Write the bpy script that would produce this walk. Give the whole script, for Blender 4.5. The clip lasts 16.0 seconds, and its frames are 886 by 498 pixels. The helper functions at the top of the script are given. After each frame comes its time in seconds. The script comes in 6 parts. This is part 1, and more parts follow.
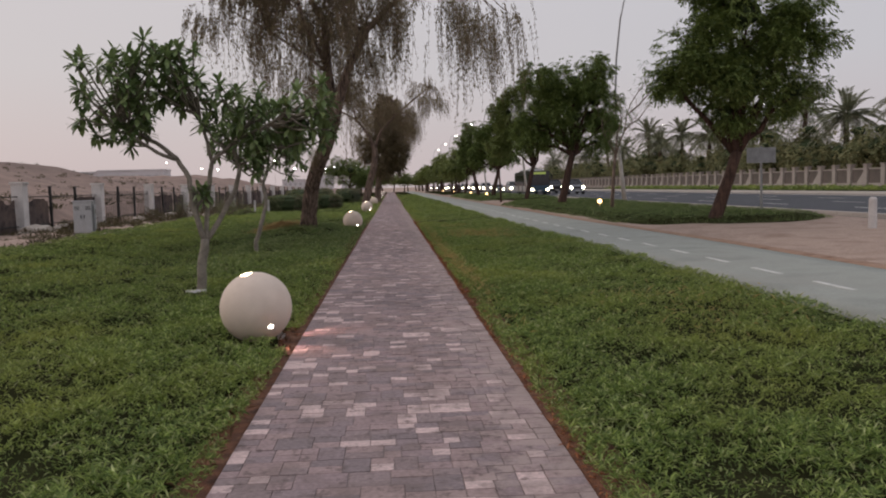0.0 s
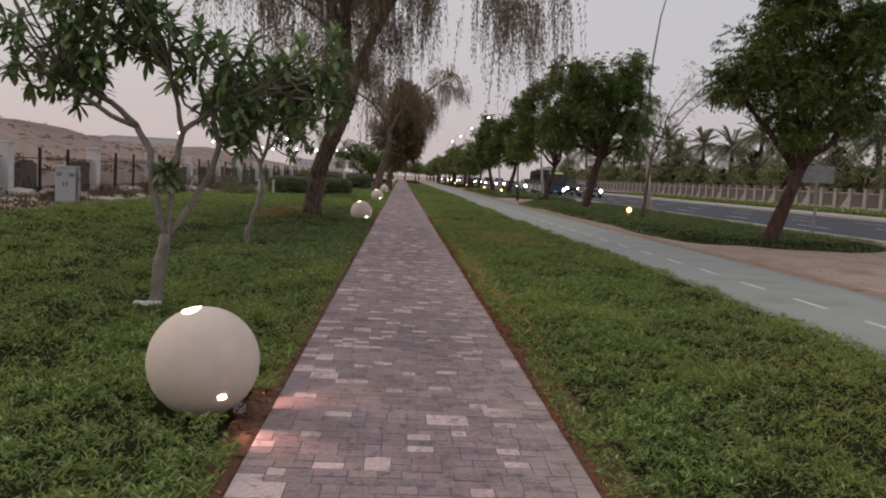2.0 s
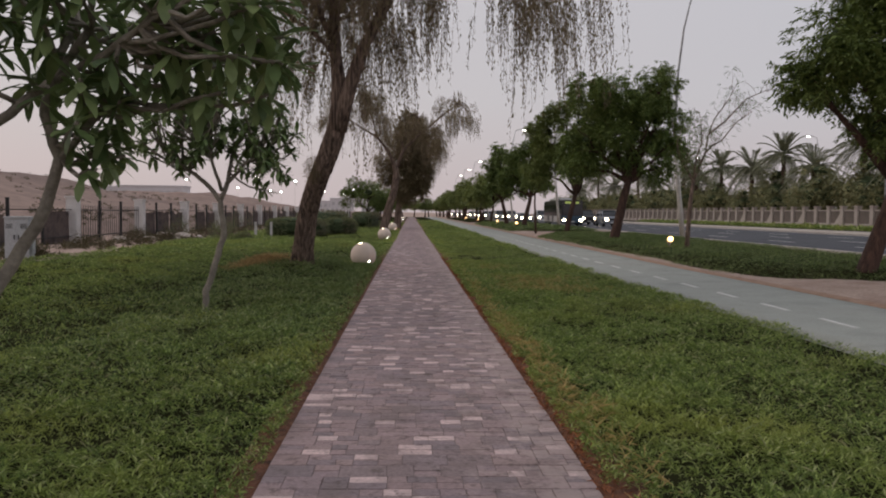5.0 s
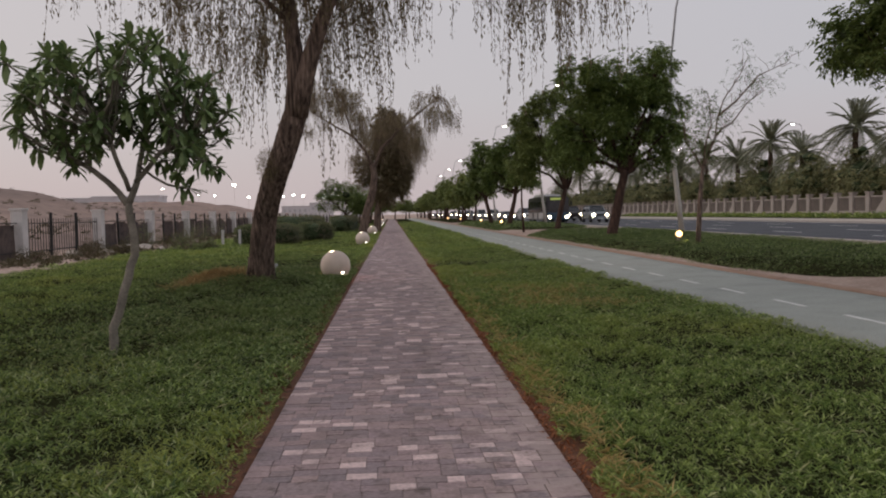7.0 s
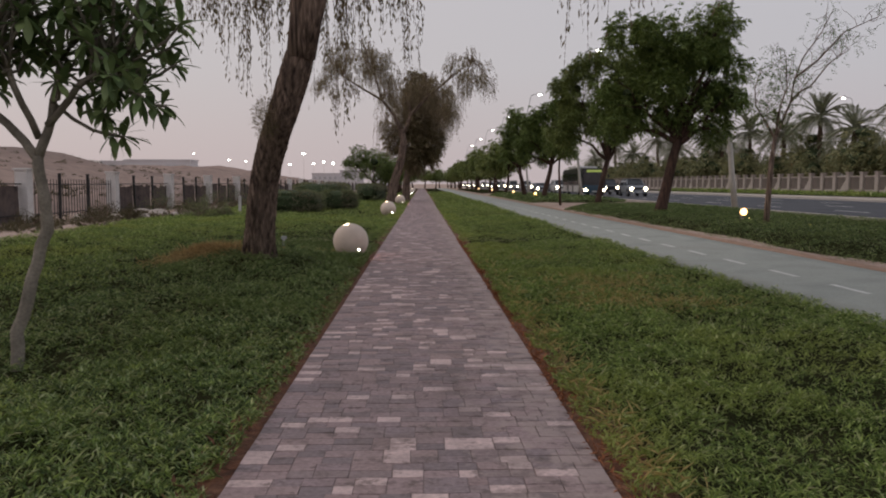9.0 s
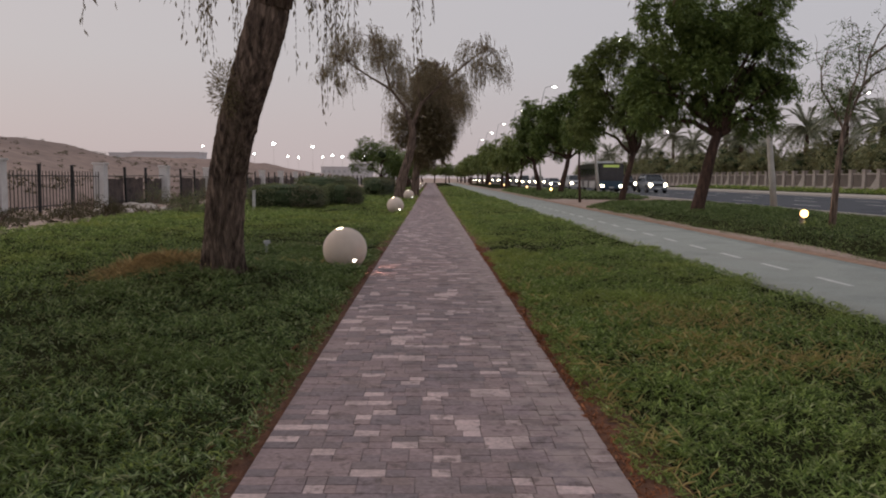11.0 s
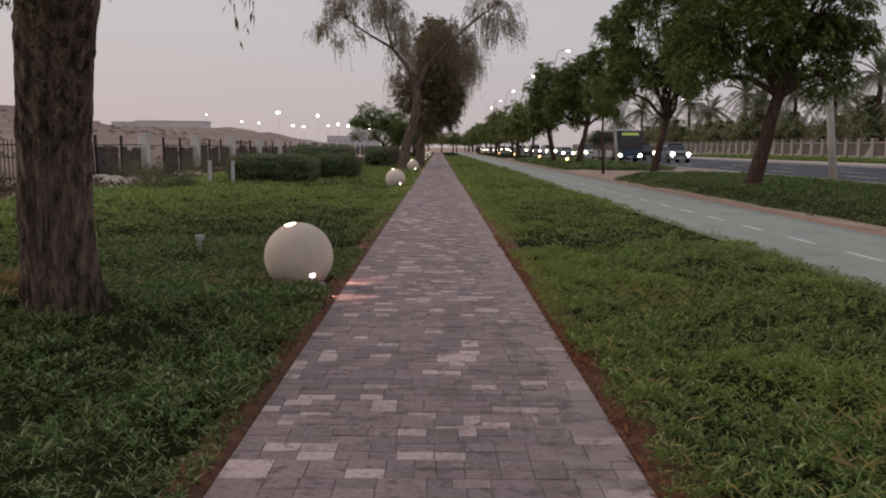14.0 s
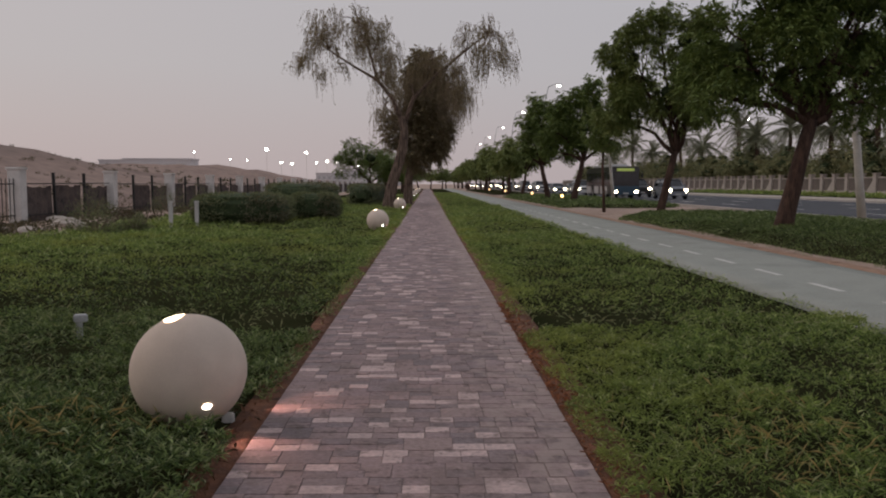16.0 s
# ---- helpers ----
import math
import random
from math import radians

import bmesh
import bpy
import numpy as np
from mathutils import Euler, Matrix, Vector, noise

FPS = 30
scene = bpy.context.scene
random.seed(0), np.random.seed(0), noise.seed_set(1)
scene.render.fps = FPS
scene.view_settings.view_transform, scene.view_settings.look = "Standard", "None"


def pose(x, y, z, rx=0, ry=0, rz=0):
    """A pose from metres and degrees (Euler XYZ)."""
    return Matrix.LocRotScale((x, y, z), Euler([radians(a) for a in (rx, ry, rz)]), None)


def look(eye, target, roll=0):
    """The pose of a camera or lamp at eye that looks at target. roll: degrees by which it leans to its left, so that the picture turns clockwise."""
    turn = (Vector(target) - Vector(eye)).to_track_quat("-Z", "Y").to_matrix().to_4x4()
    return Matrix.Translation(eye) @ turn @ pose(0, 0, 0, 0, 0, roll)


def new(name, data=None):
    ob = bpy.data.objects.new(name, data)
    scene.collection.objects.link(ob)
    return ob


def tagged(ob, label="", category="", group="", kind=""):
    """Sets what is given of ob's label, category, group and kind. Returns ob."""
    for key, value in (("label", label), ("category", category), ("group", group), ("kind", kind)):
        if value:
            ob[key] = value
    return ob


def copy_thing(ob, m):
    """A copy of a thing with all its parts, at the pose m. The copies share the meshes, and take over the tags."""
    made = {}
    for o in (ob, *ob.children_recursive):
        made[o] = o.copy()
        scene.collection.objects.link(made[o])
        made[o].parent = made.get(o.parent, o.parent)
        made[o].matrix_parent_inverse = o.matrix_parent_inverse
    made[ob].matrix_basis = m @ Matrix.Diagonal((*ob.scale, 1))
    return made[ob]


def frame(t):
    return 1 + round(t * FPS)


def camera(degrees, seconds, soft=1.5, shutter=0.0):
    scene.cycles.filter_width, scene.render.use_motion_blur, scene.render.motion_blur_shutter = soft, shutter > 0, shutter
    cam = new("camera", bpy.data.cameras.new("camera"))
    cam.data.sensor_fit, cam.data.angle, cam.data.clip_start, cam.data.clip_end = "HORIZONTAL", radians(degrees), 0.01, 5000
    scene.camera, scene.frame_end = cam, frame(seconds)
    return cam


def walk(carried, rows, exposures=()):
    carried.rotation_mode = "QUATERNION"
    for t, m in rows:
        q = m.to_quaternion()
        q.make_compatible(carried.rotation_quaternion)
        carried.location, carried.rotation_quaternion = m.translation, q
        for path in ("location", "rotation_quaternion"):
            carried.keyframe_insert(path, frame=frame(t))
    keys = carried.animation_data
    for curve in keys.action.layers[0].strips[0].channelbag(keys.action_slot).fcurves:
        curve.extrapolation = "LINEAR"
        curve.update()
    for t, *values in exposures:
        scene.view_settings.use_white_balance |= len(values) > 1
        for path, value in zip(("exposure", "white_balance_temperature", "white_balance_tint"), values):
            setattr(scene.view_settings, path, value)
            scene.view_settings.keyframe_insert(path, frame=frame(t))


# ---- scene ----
cam = camera(58.5, 16.0, soft=2.0)
METRES, EYE, TILT, LEAN, TURN = 24.2, 1.5, -0.7, 1.0, -3.75
ROWS = [
    (0.0, 0.0, 0.0, 0.0, -0.02, -3.84, 0.28),
    (0.5, -0.003, 0.0294, 0.0021, 0.1, -3.98, -0.95),
    (1.0, -0.0085, 0.0583, 0.0036, 0.06, -3.84, -0.73),
    (1.5, -0.0103, 0.0879, 0.0039, 0.3, -4.24, -1.98),
    (2.0, -0.0146, 0.1171, 0.0054, 0.68, -4.51, -4.19),
    (2.5, -0.015, 0.1462, 0.0046, 1.91, -4.09, -2.82),
    (3.0, -0.017, 0.1778, 0.0046, 1.86, -3.56, -2.4),
    (3.5, -0.0181, 0.2089, 0.0052, 1.32, -3.16, -0.99),
    (4.0, -0.02, 0.2388, 0.005, 1.42, -2.56, -1.85),
    (6.5, -0.0307, 0.3833, 0.0048, 0.55, -1.82, -0.73),
    (7.0, -0.0304, 0.4229, 0.0047, 0.02, -1.89, 0.18),
    (7.5, -0.0325, 0.4511, 0.0039, 1.51, -2.6, -0.21),
    (8.0, -0.0326, 0.482, 0.0038, 1.62, -4.08, -0.55),
    (10.5, -0.0409, 0.6371, 0.0065, 3.08, -4.03, -1.94),
    (11.0, -0.0454, 0.6725, 0.0066, 2.86, -4.48, -1.53),
    (11.5, -0.0459, 0.7002, 0.006, 1.91, -4.46, -1.53),
    (12.0, -0.0489, 0.7325, 0.0054, 2.27, -5.0, -1.3),
    (12.5, -0.0503, 0.7654, 0.0061, 2.34, -5.8, -0.59),
    (13.0, -0.053, 0.7965, 0.0062, 3.46, -6.47, -1.2),
    (13.5, -0.0548, 0.8293, 0.0066, 3.41, -6.76, -1.16),
    (14.0, -0.0558, 0.8639, 0.0076, 3.38, -6.69, -1.48),
    (14.5, -0.0589, 0.8995, 0.0094, 2.69, -5.83, -1.24),
    (15.0, -0.0602, 0.9336, 0.0106, 2.86, -4.66, -1.34),
    (15.5, -0.0626, 0.9658, 0.0104, 2.74, -3.91, -1.15),
    (16.0, -0.0623, 0.9966, 0.0106, 2.61, -4.06, -1.23),
]
walk(cam, [(t, pose(0, 0, EYE, TILT, LEAN, TURN) @ pose(METRES * x, METRES * y, METRES * z, 90 + pitch, roll, yaw)) for t, x, y, z, yaw, pitch, roll in ROWS],
     [(0.0, 0.24), (4.0, 0.2), (8.0, 0.14), (10.5, 0.09), (12.0, 0.12), (13.0, 0.15), (13.5, 0.15), (14.0, 0.13), (14.5, 0.02), (15.0, -0.27), (15.4, -0.22), (16.0, -0.08)])

# ---- world, sun and light ----
world = bpy.data.worlds.new("dusk_sky")
scene.world = world
world.use_nodes = True
wn, wl = world.node_tree.nodes, world.node_tree.links
wn.clear()
w_out, w_bg, w_sky = wn.new("ShaderNodeOutputWorld"), wn.new("ShaderNodeBackground"), wn.new("ShaderNodeTexSky")
w_sky.sky_type, w_sky.sun_disc = "NISHITA", False
w_sky.sun_elevation, w_sky.sun_rotation = radians(2.0), radians(-75)
w_sky.dust_density, w_sky.air_density, w_sky.ozone_density = 3.0, 1.0, 2.0
w_gain = wn.new("ShaderNodeVectorMath")
w_gain.operation = "SCALE"
w_gain.inputs[3].default_value = 0.10
w_co, w_sep = wn.new("ShaderNodeTexCoord"), wn.new("ShaderNodeSeparateXYZ")
w_ramp = wn.new("ShaderNodeValToRGB")
w_ramp.color_ramp.elements[0].position, w_ramp.color_ramp.elements[0].color = 0.0, (0.555, 0.47, 0.465, 1)
w_ramp.color_ramp.elements[1].position, w_ramp.color_ramp.elements[1].color = 0.6, (0.57, 0.57, 0.605, 1)
w_mid = w_ramp.color_ramp.elements.new(0.14)
w_mid.color = (0.565, 0.535, 0.54, 1)
w_mix = wn.new("ShaderNodeMix")
w_mix.data_type = "RGBA"
w_mix.inputs[0].default_value = 0.85
wl.new(w_co.outputs["Generated"], w_sep.inputs[0])
wl.new(w_sep.outputs["Z"], w_ramp.inputs[0])
wl.new(w_sky.outputs[0], w_gain.inputs[0])
wl.new(w_gain.outputs[0], w_mix.inputs[6])
wl.new(w_ramp.outputs[0], w_mix.inputs[7])
w_side = wn.new("ShaderNodeValToRGB")
w_side.color_ramp.elements[0].position, w_side.color_ramp.elements[0].color = 0.0, (1.12, 1.07, 1.05, 1)
w_side.color_ramp.elements[1].position, w_side.color_ramp.elements[1].color = 1.0, (0.93, 0.965, 1.03, 1)
w_half, w_tint = wn.new("ShaderNodeMapRange"), wn.new("ShaderNodeMix")
w_half.inputs[1].default_value, w_half.inputs[2].default_value = -0.8, 0.8
w_tint.data_type, w_tint.blend_type = "RGBA", "MULTIPLY"
w_tint.inputs[0].default_value = 1.0
wl.new(w_sep.outputs["X"], w_half.inputs[0])
wl.new(w_half.outputs[0], w_side.inputs[0])
wl.new(w_mix.outputs[2], w_tint.inputs[6])
wl.new(w_side.outputs[0], w_tint.inputs[7])
wl.new(w_tint.outputs[2], w_bg.inputs[0])
wl.new(w_bg.outputs[0], w_out.inputs[0])
w_bg.inputs[1].default_value = 1.0

sun = new("sun", bpy.data.lights.new("sun", "SUN"))
sun.data.energy, sun.data.angle, sun.data.color = 0.5, radians(25), (1.0, 0.86, 0.78)
sun.matrix_world = look((-60, 20, 45), (0, 0, 0))


# ---- materials ----
def material(name, stops, scale=4.0, rough=0.85, bump=0.2, fine=60.0, metal=0.0, per="noise", spread=0.35, spec=0.3, emit=None, alpha_co="Object", stain=0.0, stain_col=(0.1, 0.07, 0.05), steps=False, stretch=None, grain_amount=0.45, relief=0.02):
    """A node material: colours from stops chosen by noise, object or island; fine grain varies value and relief."""
    m = bpy.data.materials.new(name)
    m.use_nodes = True
    n, l = m.node_tree.nodes, m.node_tree.links
    b = n["Principled BSDF"]
    co = n.new("ShaderNodeTexCoord")
    big, small = n.new("ShaderNodeTexNoise"), n.new("ShaderNodeTexNoise")
    big.inputs["Scale"].default_value, big.inputs["Detail"].default_value = scale, 5
    small.inputs["Scale"].default_value, small.inputs["Detail"].default_value = fine, 4
    src_co = co.outputs[alpha_co]
    if stretch:
        mp = n.new("ShaderNodeMapping")
        mp.inputs["Scale"].default_value = stretch
        l.new(src_co, mp.inputs["Vector"])
        src_co = mp.outputs[0]
    for q in (big, small):
        l.new(src_co, q.inputs["Vector"])
    ramp = n.new("ShaderNodeValToRGB")
    els = ramp.color_ramp.elements
    while len(els) < len(stops):
        els.new(0.5)
    lo, hi = (0.5 - spread / 2, 0.5 + spread / 2) if per == "noise" else (0.0, 0.92 if steps else 1.0)
    for i, c in enumerate(stops):
        els[i].position = lo + (hi - lo) * i / max(1, len(stops) - 1)
        els[i].color = (*c, 1)
    if steps:
        ramp.color_ramp.interpolation = "CONSTANT"
    if per == "object":
        src = n.new("ShaderNodeObjectInfo").outputs["Random"]
    elif per == "island":
        src = n.new("ShaderNodeNewGeometry").outputs["Random Per Island"]
    else:
        src = big.outputs["Fac"]
    l.new(src, ramp.inputs[0])
    mul = n.new("ShaderNodeMix")
    mul.data_type, mul.blend_type = "RGBA", "MULTIPLY"
    mul.inputs[0].default_value = grain_amount
    grain = n.new("ShaderNodeMapRange")
    grain.inputs[1].default_value, grain.inputs[2].default_value, grain.inputs[3].default_value, grain.inputs[4].default_value = 0.25, 0.75, 0.45, 1.45
    l.new(small.outputs["Fac"], grain.inputs[0])
    l.new(ramp.outputs[0], mul.inputs[6])
    l.new(grain.outputs[0], mul.inputs[7])
    out = mul.outputs[2]
    if stain > 0:
        st, sr, sm = n.new("ShaderNodeTexNoise"), n.new("ShaderNodeMapRange"), n.new("ShaderNodeMix")
        st.inputs["Scale"].default_value, st.inputs["Detail"].default_value = scale * 0.35, 6
        l.new(co.outputs[alpha_co], st.inputs["Vector"])
        sr.inputs[1].default_value, sr.inputs[2].default_value, sr.inputs[4].default_value = 0.5, 0.72, stain
        l.new(st.outputs["Fac"], sr.inputs[0])
        sm.data_type = "RGBA"
        sm.inputs[7].default_value = (*stain_col, 1)
        l.new(sr.outputs[0], sm.inputs[0])
        l.new(out, sm.inputs[6])
        out = sm.outputs[2]
    l.new(out, b.inputs["Base Color"])
    b.inputs["Roughness"].default_value, b.inputs["Metallic"].default_value = rough, metal
    b.inputs["Specular IOR Level"].default_value = spec
    if bump > 0:
        bp = n.new("ShaderNodeBump")
        bp.inputs["Strength"].default_value, bp.inputs["Distance"].default_value = bump, relief
        l.new(small.outputs["Fac"], bp.inputs["Height"])
        l.new(bp.outputs[0], b.inputs["Normal"])
    if emit:
        b.inputs["Emission Color"].default_value, b.inputs["Emission Strength"].default_value = (*emit[0], 1), emit[1]
    return m


def foliage(name, stops, patches=None, rough=0.55, through_light=0.25, scale=0.5):
    """Leaf material: colour by island, larger patches by noise, some light passing through."""
    m = material(name, stops, per="island", rough=rough, bump=0, fine=9.0, spec=0.35)
    n, l = m.node_tree.nodes, m.node_tree.links
    b = n["Principled BSDF"]
    src = b.inputs["Base Color"].links[0].from_socket
    if patches:
        co, pn, pr, pm = n.new("ShaderNodeTexCoord"), n.new("ShaderNodeTexNoise"), n.new("ShaderNodeMapRange"), n.new("ShaderNodeMix")
        pn.inputs["Scale"].default_value, pn.inputs["Detail"].default_value = scale, 6
        l.new(co.outputs["Object"], pn.inputs["Vector"])
        pr.inputs[1].default_value, pr.inputs[2].default_value, pr.inputs[4].default_value = 0.48, 0.72, 0.85
        l.new(pn.outputs["Fac"], pr.inputs[0])
        pm.data_type = "RGBA"
        pm.inputs[7].default_value = (*patches, 1)
        l.new(pr.outputs[0], pm.inputs[0])
        l.new(src, pm.inputs[6])
        src = pm.outputs[2]
        l.new(src, b.inputs["Base Color"])
    tr, mix = n.new("ShaderNodeBsdfTranslucent"), n.new("ShaderNodeMixShader")
    l.new(src, tr.inputs[0])
    mix.inputs[0].default_value = through_light
    l.new(b.outputs[0], mix.inputs[1])
    l.new(tr.outputs[0], mix.inputs[2])
    l.new(mix.outputs[0], n["Material Output"].inputs[0])
    return m


def glow(name, colour, strength):
    m = bpy.data.materials.new(name)
    m.use_nodes = True
    b = m.node_tree.nodes["Principled BSDF"]
    b.inputs["Base Color"].default_value = (*colour, 1)
    b.inputs["Emission Color"].default_value, b.inputs["Emission Strength"].default_value = (*colour, 1), strength
    return m


M_SAND = material("bare_sand", [(0.33, 0.228, 0.178), (0.46, 0.34, 0.275), (0.39, 0.28, 0.22)], scale=0.9, fine=18, bump=0.7, stain=0.35, stain_col=(0.26, 0.18, 0.14), relief=0.04, grain_amount=0.6)
M_DUNE = material("dune_sand", [(0.20, 0.135, 0.11), (0.31, 0.215, 0.175), (0.24, 0.165, 0.135)], scale=0.05, fine=0.7, bump=0.6, stain=0.7, stain_col=(0.075, 0.052, 0.045))
M_SOIL = material("reddish_soil", [(0.085, 0.04, 0.026), (0.23, 0.10, 0.055), (0.13, 0.06, 0.037), (0.29, 0.145, 0.085)], scale=4, fine=70, bump=0.8)
M_SOIL_PALE = material("orange_sandy_soil", [(0.24, 0.14, 0.09), (0.39, 0.25, 0.175), (0.30, 0.18, 0.12)], scale=3, fine=45, bump=0.6, stain=0.4, stain_col=(0.40, 0.28, 0.21))
# Dark soil, deepened to near black so gaps between blades read as shade
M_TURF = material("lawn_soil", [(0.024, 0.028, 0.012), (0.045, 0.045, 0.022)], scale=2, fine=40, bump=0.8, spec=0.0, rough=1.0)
M_GRASS = foliage("grass_blades", [(0.092, 0.145, 0.033), (0.235, 0.33, 0.076), (0.54, 0.64, 0.21), (0.108, 0.172, 0.041), (0.192, 0.28, 0.064), (0.43, 0.53, 0.145), (0.13, 0.20, 0.046), (0.72, 0.75, 0.36)], patches=(0.43, 0.46, 0.115), scale=0.45, rough=0.45, through_light=0.35)
# Lusher, darker blades; round the weeping tree they also carry its shade
M_GRASS_DARK = foliage("dark_green_grass_blades", [(0.042, 0.078, 0.020), (0.12, 0.195, 0.050), (0.46, 0.56, 0.23), (0.050, 0.092, 0.024), (0.10, 0.165, 0.042), (0.34, 0.43, 0.145), (0.066, 0.116, 0.030), (0.66, 0.70, 0.40)], patches=(0.17, 0.225, 0.062), scale=0.6, rough=0.38, through_light=0.28)
M_RUNNER = foliage("pale_grass_runners", [(0.52, 0.58, 0.30), (0.40, 0.47, 0.20), (0.60, 0.56, 0.33), (0.33, 0.42, 0.16)], rough=0.5, through_light=0.3)
M_GRASS_DRY = foliage("dry_grass_blades", [(0.62, 0.46, 0.19), (0.76, 0.58, 0.28), (0.46, 0.40, 0.14)], rough=0.7, through_light=0.3)
M_LITTER = foliage("leaf_litter", [(0.13, 0.06, 0.035), (0.20, 0.10, 0.05), (0.09, 0.05, 0.03)], rough=0.85, through_light=0.05)
M_LITTER_RED = foliage("red_leaf_litter", [(0.319, 0.115, 0.052), (0.464, 0.189, 0.085), (0.217, 0.081, 0.039), (0.377, 0.149, 0.065)], rough=0.85, through_light=0.1)
M_STRAW = foliage("straw_clippings", [(0.60, 0.43, 0.20), (0.70, 0.52, 0.27), (0.45, 0.31, 0.14)], rough=0.8, through_light=0.2)
M_PAVER = material("concrete_pavers", [(0.274, 0.209, 0.207), (0.349, 0.256, 0.249), (0.241, 0.192, 0.197), (0.369, 0.270, 0.259), (0.325, 0.236, 0.230), (0.293, 0.225, 0.224), (0.651, 0.491, 0.469), (0.345, 0.254, 0.253), (0.273, 0.213, 0.220), (0.369, 0.271, 0.266), (0.311, 0.233, 0.238), (0.604, 0.458, 0.439), (0.336, 0.247, 0.245), (0.287, 0.222, 0.228)], per="object", fine=34, rough=0.8, bump=0.5, alpha_co="Object", stain=0.35, stain_col=(0.176, 0.133, 0.126), scale=7.0, steps=True, relief=0.012)
M_PAVER_JOINED = material("concrete_pavers_far", [(0.274, 0.209, 0.207), (0.349, 0.256, 0.249), (0.241, 0.192, 0.197), (0.369, 0.270, 0.259), (0.325, 0.236, 0.230), (0.293, 0.225, 0.224), (0.651, 0.491, 0.469), (0.345, 0.254, 0.253), (0.273, 0.213, 0.220), (0.369, 0.271, 0.266), (0.311, 0.233, 0.238), (0.604, 0.458, 0.439), (0.336, 0.247, 0.245), (0.287, 0.222, 0.228)], per="island", fine=34, rough=0.8, bump=0.5, stain=0.35, stain_col=(0.176, 0.133, 0.126), scale=7.0, steps=True, relief=0.012)


def weather(m):
    """Trodden brown dirt in ragged blotches over the whole path, with sandy dust along the soil on the lawn-strip side."""
    n, l = m.node_tree.nodes, m.node_tree.links
    b = n["Principled BSDF"]
    src = b.inputs["Base Color"].links[0].from_socket
    geo, sep = n.new("ShaderNodeNewGeometry"), n.new("ShaderNodeSeparateXYZ")
    l.new(geo.outputs["Position"], sep.inputs[0])
    for scale, detail, lo, hi, amount, col, edge in ((2.4, 14, 0.49, 0.60, 0.48, (0.185, 0.14, 0.126), (-1.0, 1.0, -0.05, 0.04)), (9.0, 12, 0.54, 0.62, 0.6, (0.105, 0.078, 0.07), (-1, 1, -0.01, 0.01)), (5.0, 14, 0.48, 0.60, 0.75, (0.41, 0.32, 0.295), (0.0, 1.0, -0.14, 0.10))):
        tx, ad, mr, er, mx = n.new("ShaderNodeTexNoise"), n.new("ShaderNodeMath"), n.new("ShaderNodeMapRange"), n.new("ShaderNodeMapRange"), n.new("ShaderNodeMix")
        tx.inputs["Scale"].default_value, tx.inputs["Detail"].default_value, tx.inputs["Roughness"].default_value = scale, detail, 0.68
        l.new(geo.outputs["Position"], tx.inputs["Vector"])
        for i, v in enumerate(edge):
            er.inputs[i + 1].default_value = v
        l.new(sep.outputs["X"], er.inputs[0])
        l.new(tx.outputs["Fac"], ad.inputs[0])
        l.new(er.outputs[0], ad.inputs[1])
        mr.inputs[1].default_value, mr.inputs[2].default_value, mr.inputs[4].default_value = lo, hi, amount
        l.new(ad.outputs[0], mr.inputs[0])
        mx.data_type = "RGBA"
        mx.inputs[7].default_value = (*col, 1)
        l.new(mr.outputs[0], mx.inputs[0])
        l.new(src, mx.inputs[6])
        src = mx.outputs[2]
    l.new(src, b.inputs["Base Color"])


weather(M_PAVER)
weather(M_PAVER_JOINED)
M_JOINT = material("joint_sand", [(0.22, 0.172, 0.165), (0.31, 0.245, 0.232)], scale=6, fine=80, bump=0.4)
M_EDGE = material("edge_concrete", [(0.2, 0.17, 0.16), (0.3, 0.26, 0.24)], scale=2, fine=40, bump=0.3)
M_CYCLE = material("cycle_track_coating", [(0.285, 0.30, 0.268), (0.35, 0.362, 0.325), (0.315, 0.328, 0.292)], scale=0.8, fine=60, rough=0.8, bump=0.25, stain=0.3, stain_col=(0.25, 0.23, 0.2))
M_LINE = material("road_paint", [(0.55, 0.55, 0.52), (0.68, 0.68, 0.65)], scale=5, fine=50, bump=0.15)
M_ASPHALT = material("asphalt", [(0.035, 0.037, 0.045), (0.06, 0.062, 0.072), (0.048, 0.05, 0.058)], scale=0.35, fine=50, rough=0.75, bump=0.3)
M_KERB = material("kerb_stone", [(0.42, 0.38, 0.35), (0.55, 0.50, 0.46)], scale=1.5, fine=30, bump=0.2)
M_PALE = material("pale_paving", [(0.42, 0.36, 0.31), (0.52, 0.46, 0.40)], scale=0.8, fine=30, bump=0.2)
M_WHITE = material("white_painted_concrete", [(0.58, 0.55, 0.53), (0.72, 0.69, 0.67)], scale=2, fine=30, bump=0.2, stain=0.4, stain_col=(0.35, 0.29, 0.25))
M_STEEL = material("black_steel", [(0.02, 0.02, 0.022), (0.04, 0.038, 0.036)], scale=5, fine=60, rough=0.55, bump=0.1)
M_NET = material("dark_mesh_cloth", [(0.05, 0.042, 0.046), (0.13, 0.10, 0.09), (0.07, 0.055, 0.055)], scale=2.2, fine=30, bump=0.6, stain=0.5, stain_col=(0.19, 0.14, 0.115))
M_SPHERE = material("cream_cast_stone", [(0.70, 0.575, 0.485), (0.77, 0.64, 0.545)], scale=5, fine=160, rough=0.75, bump=0.05, stain=0.25, stain_col=(0.54, 0.43, 0.35), grain_amount=0.12)
# Dark vertical streaks put the shade of bark furrows into the colour
M_BARK = material("brown_bark", [(0.055, 0.037, 0.030), (0.20, 0.142, 0.112), (0.35, 0.252, 0.20)], spread=0.36, scale=17, fine=40, bump=1.0, stretch=(1, 1, 0.11), relief=0.06, grain_amount=0.6)
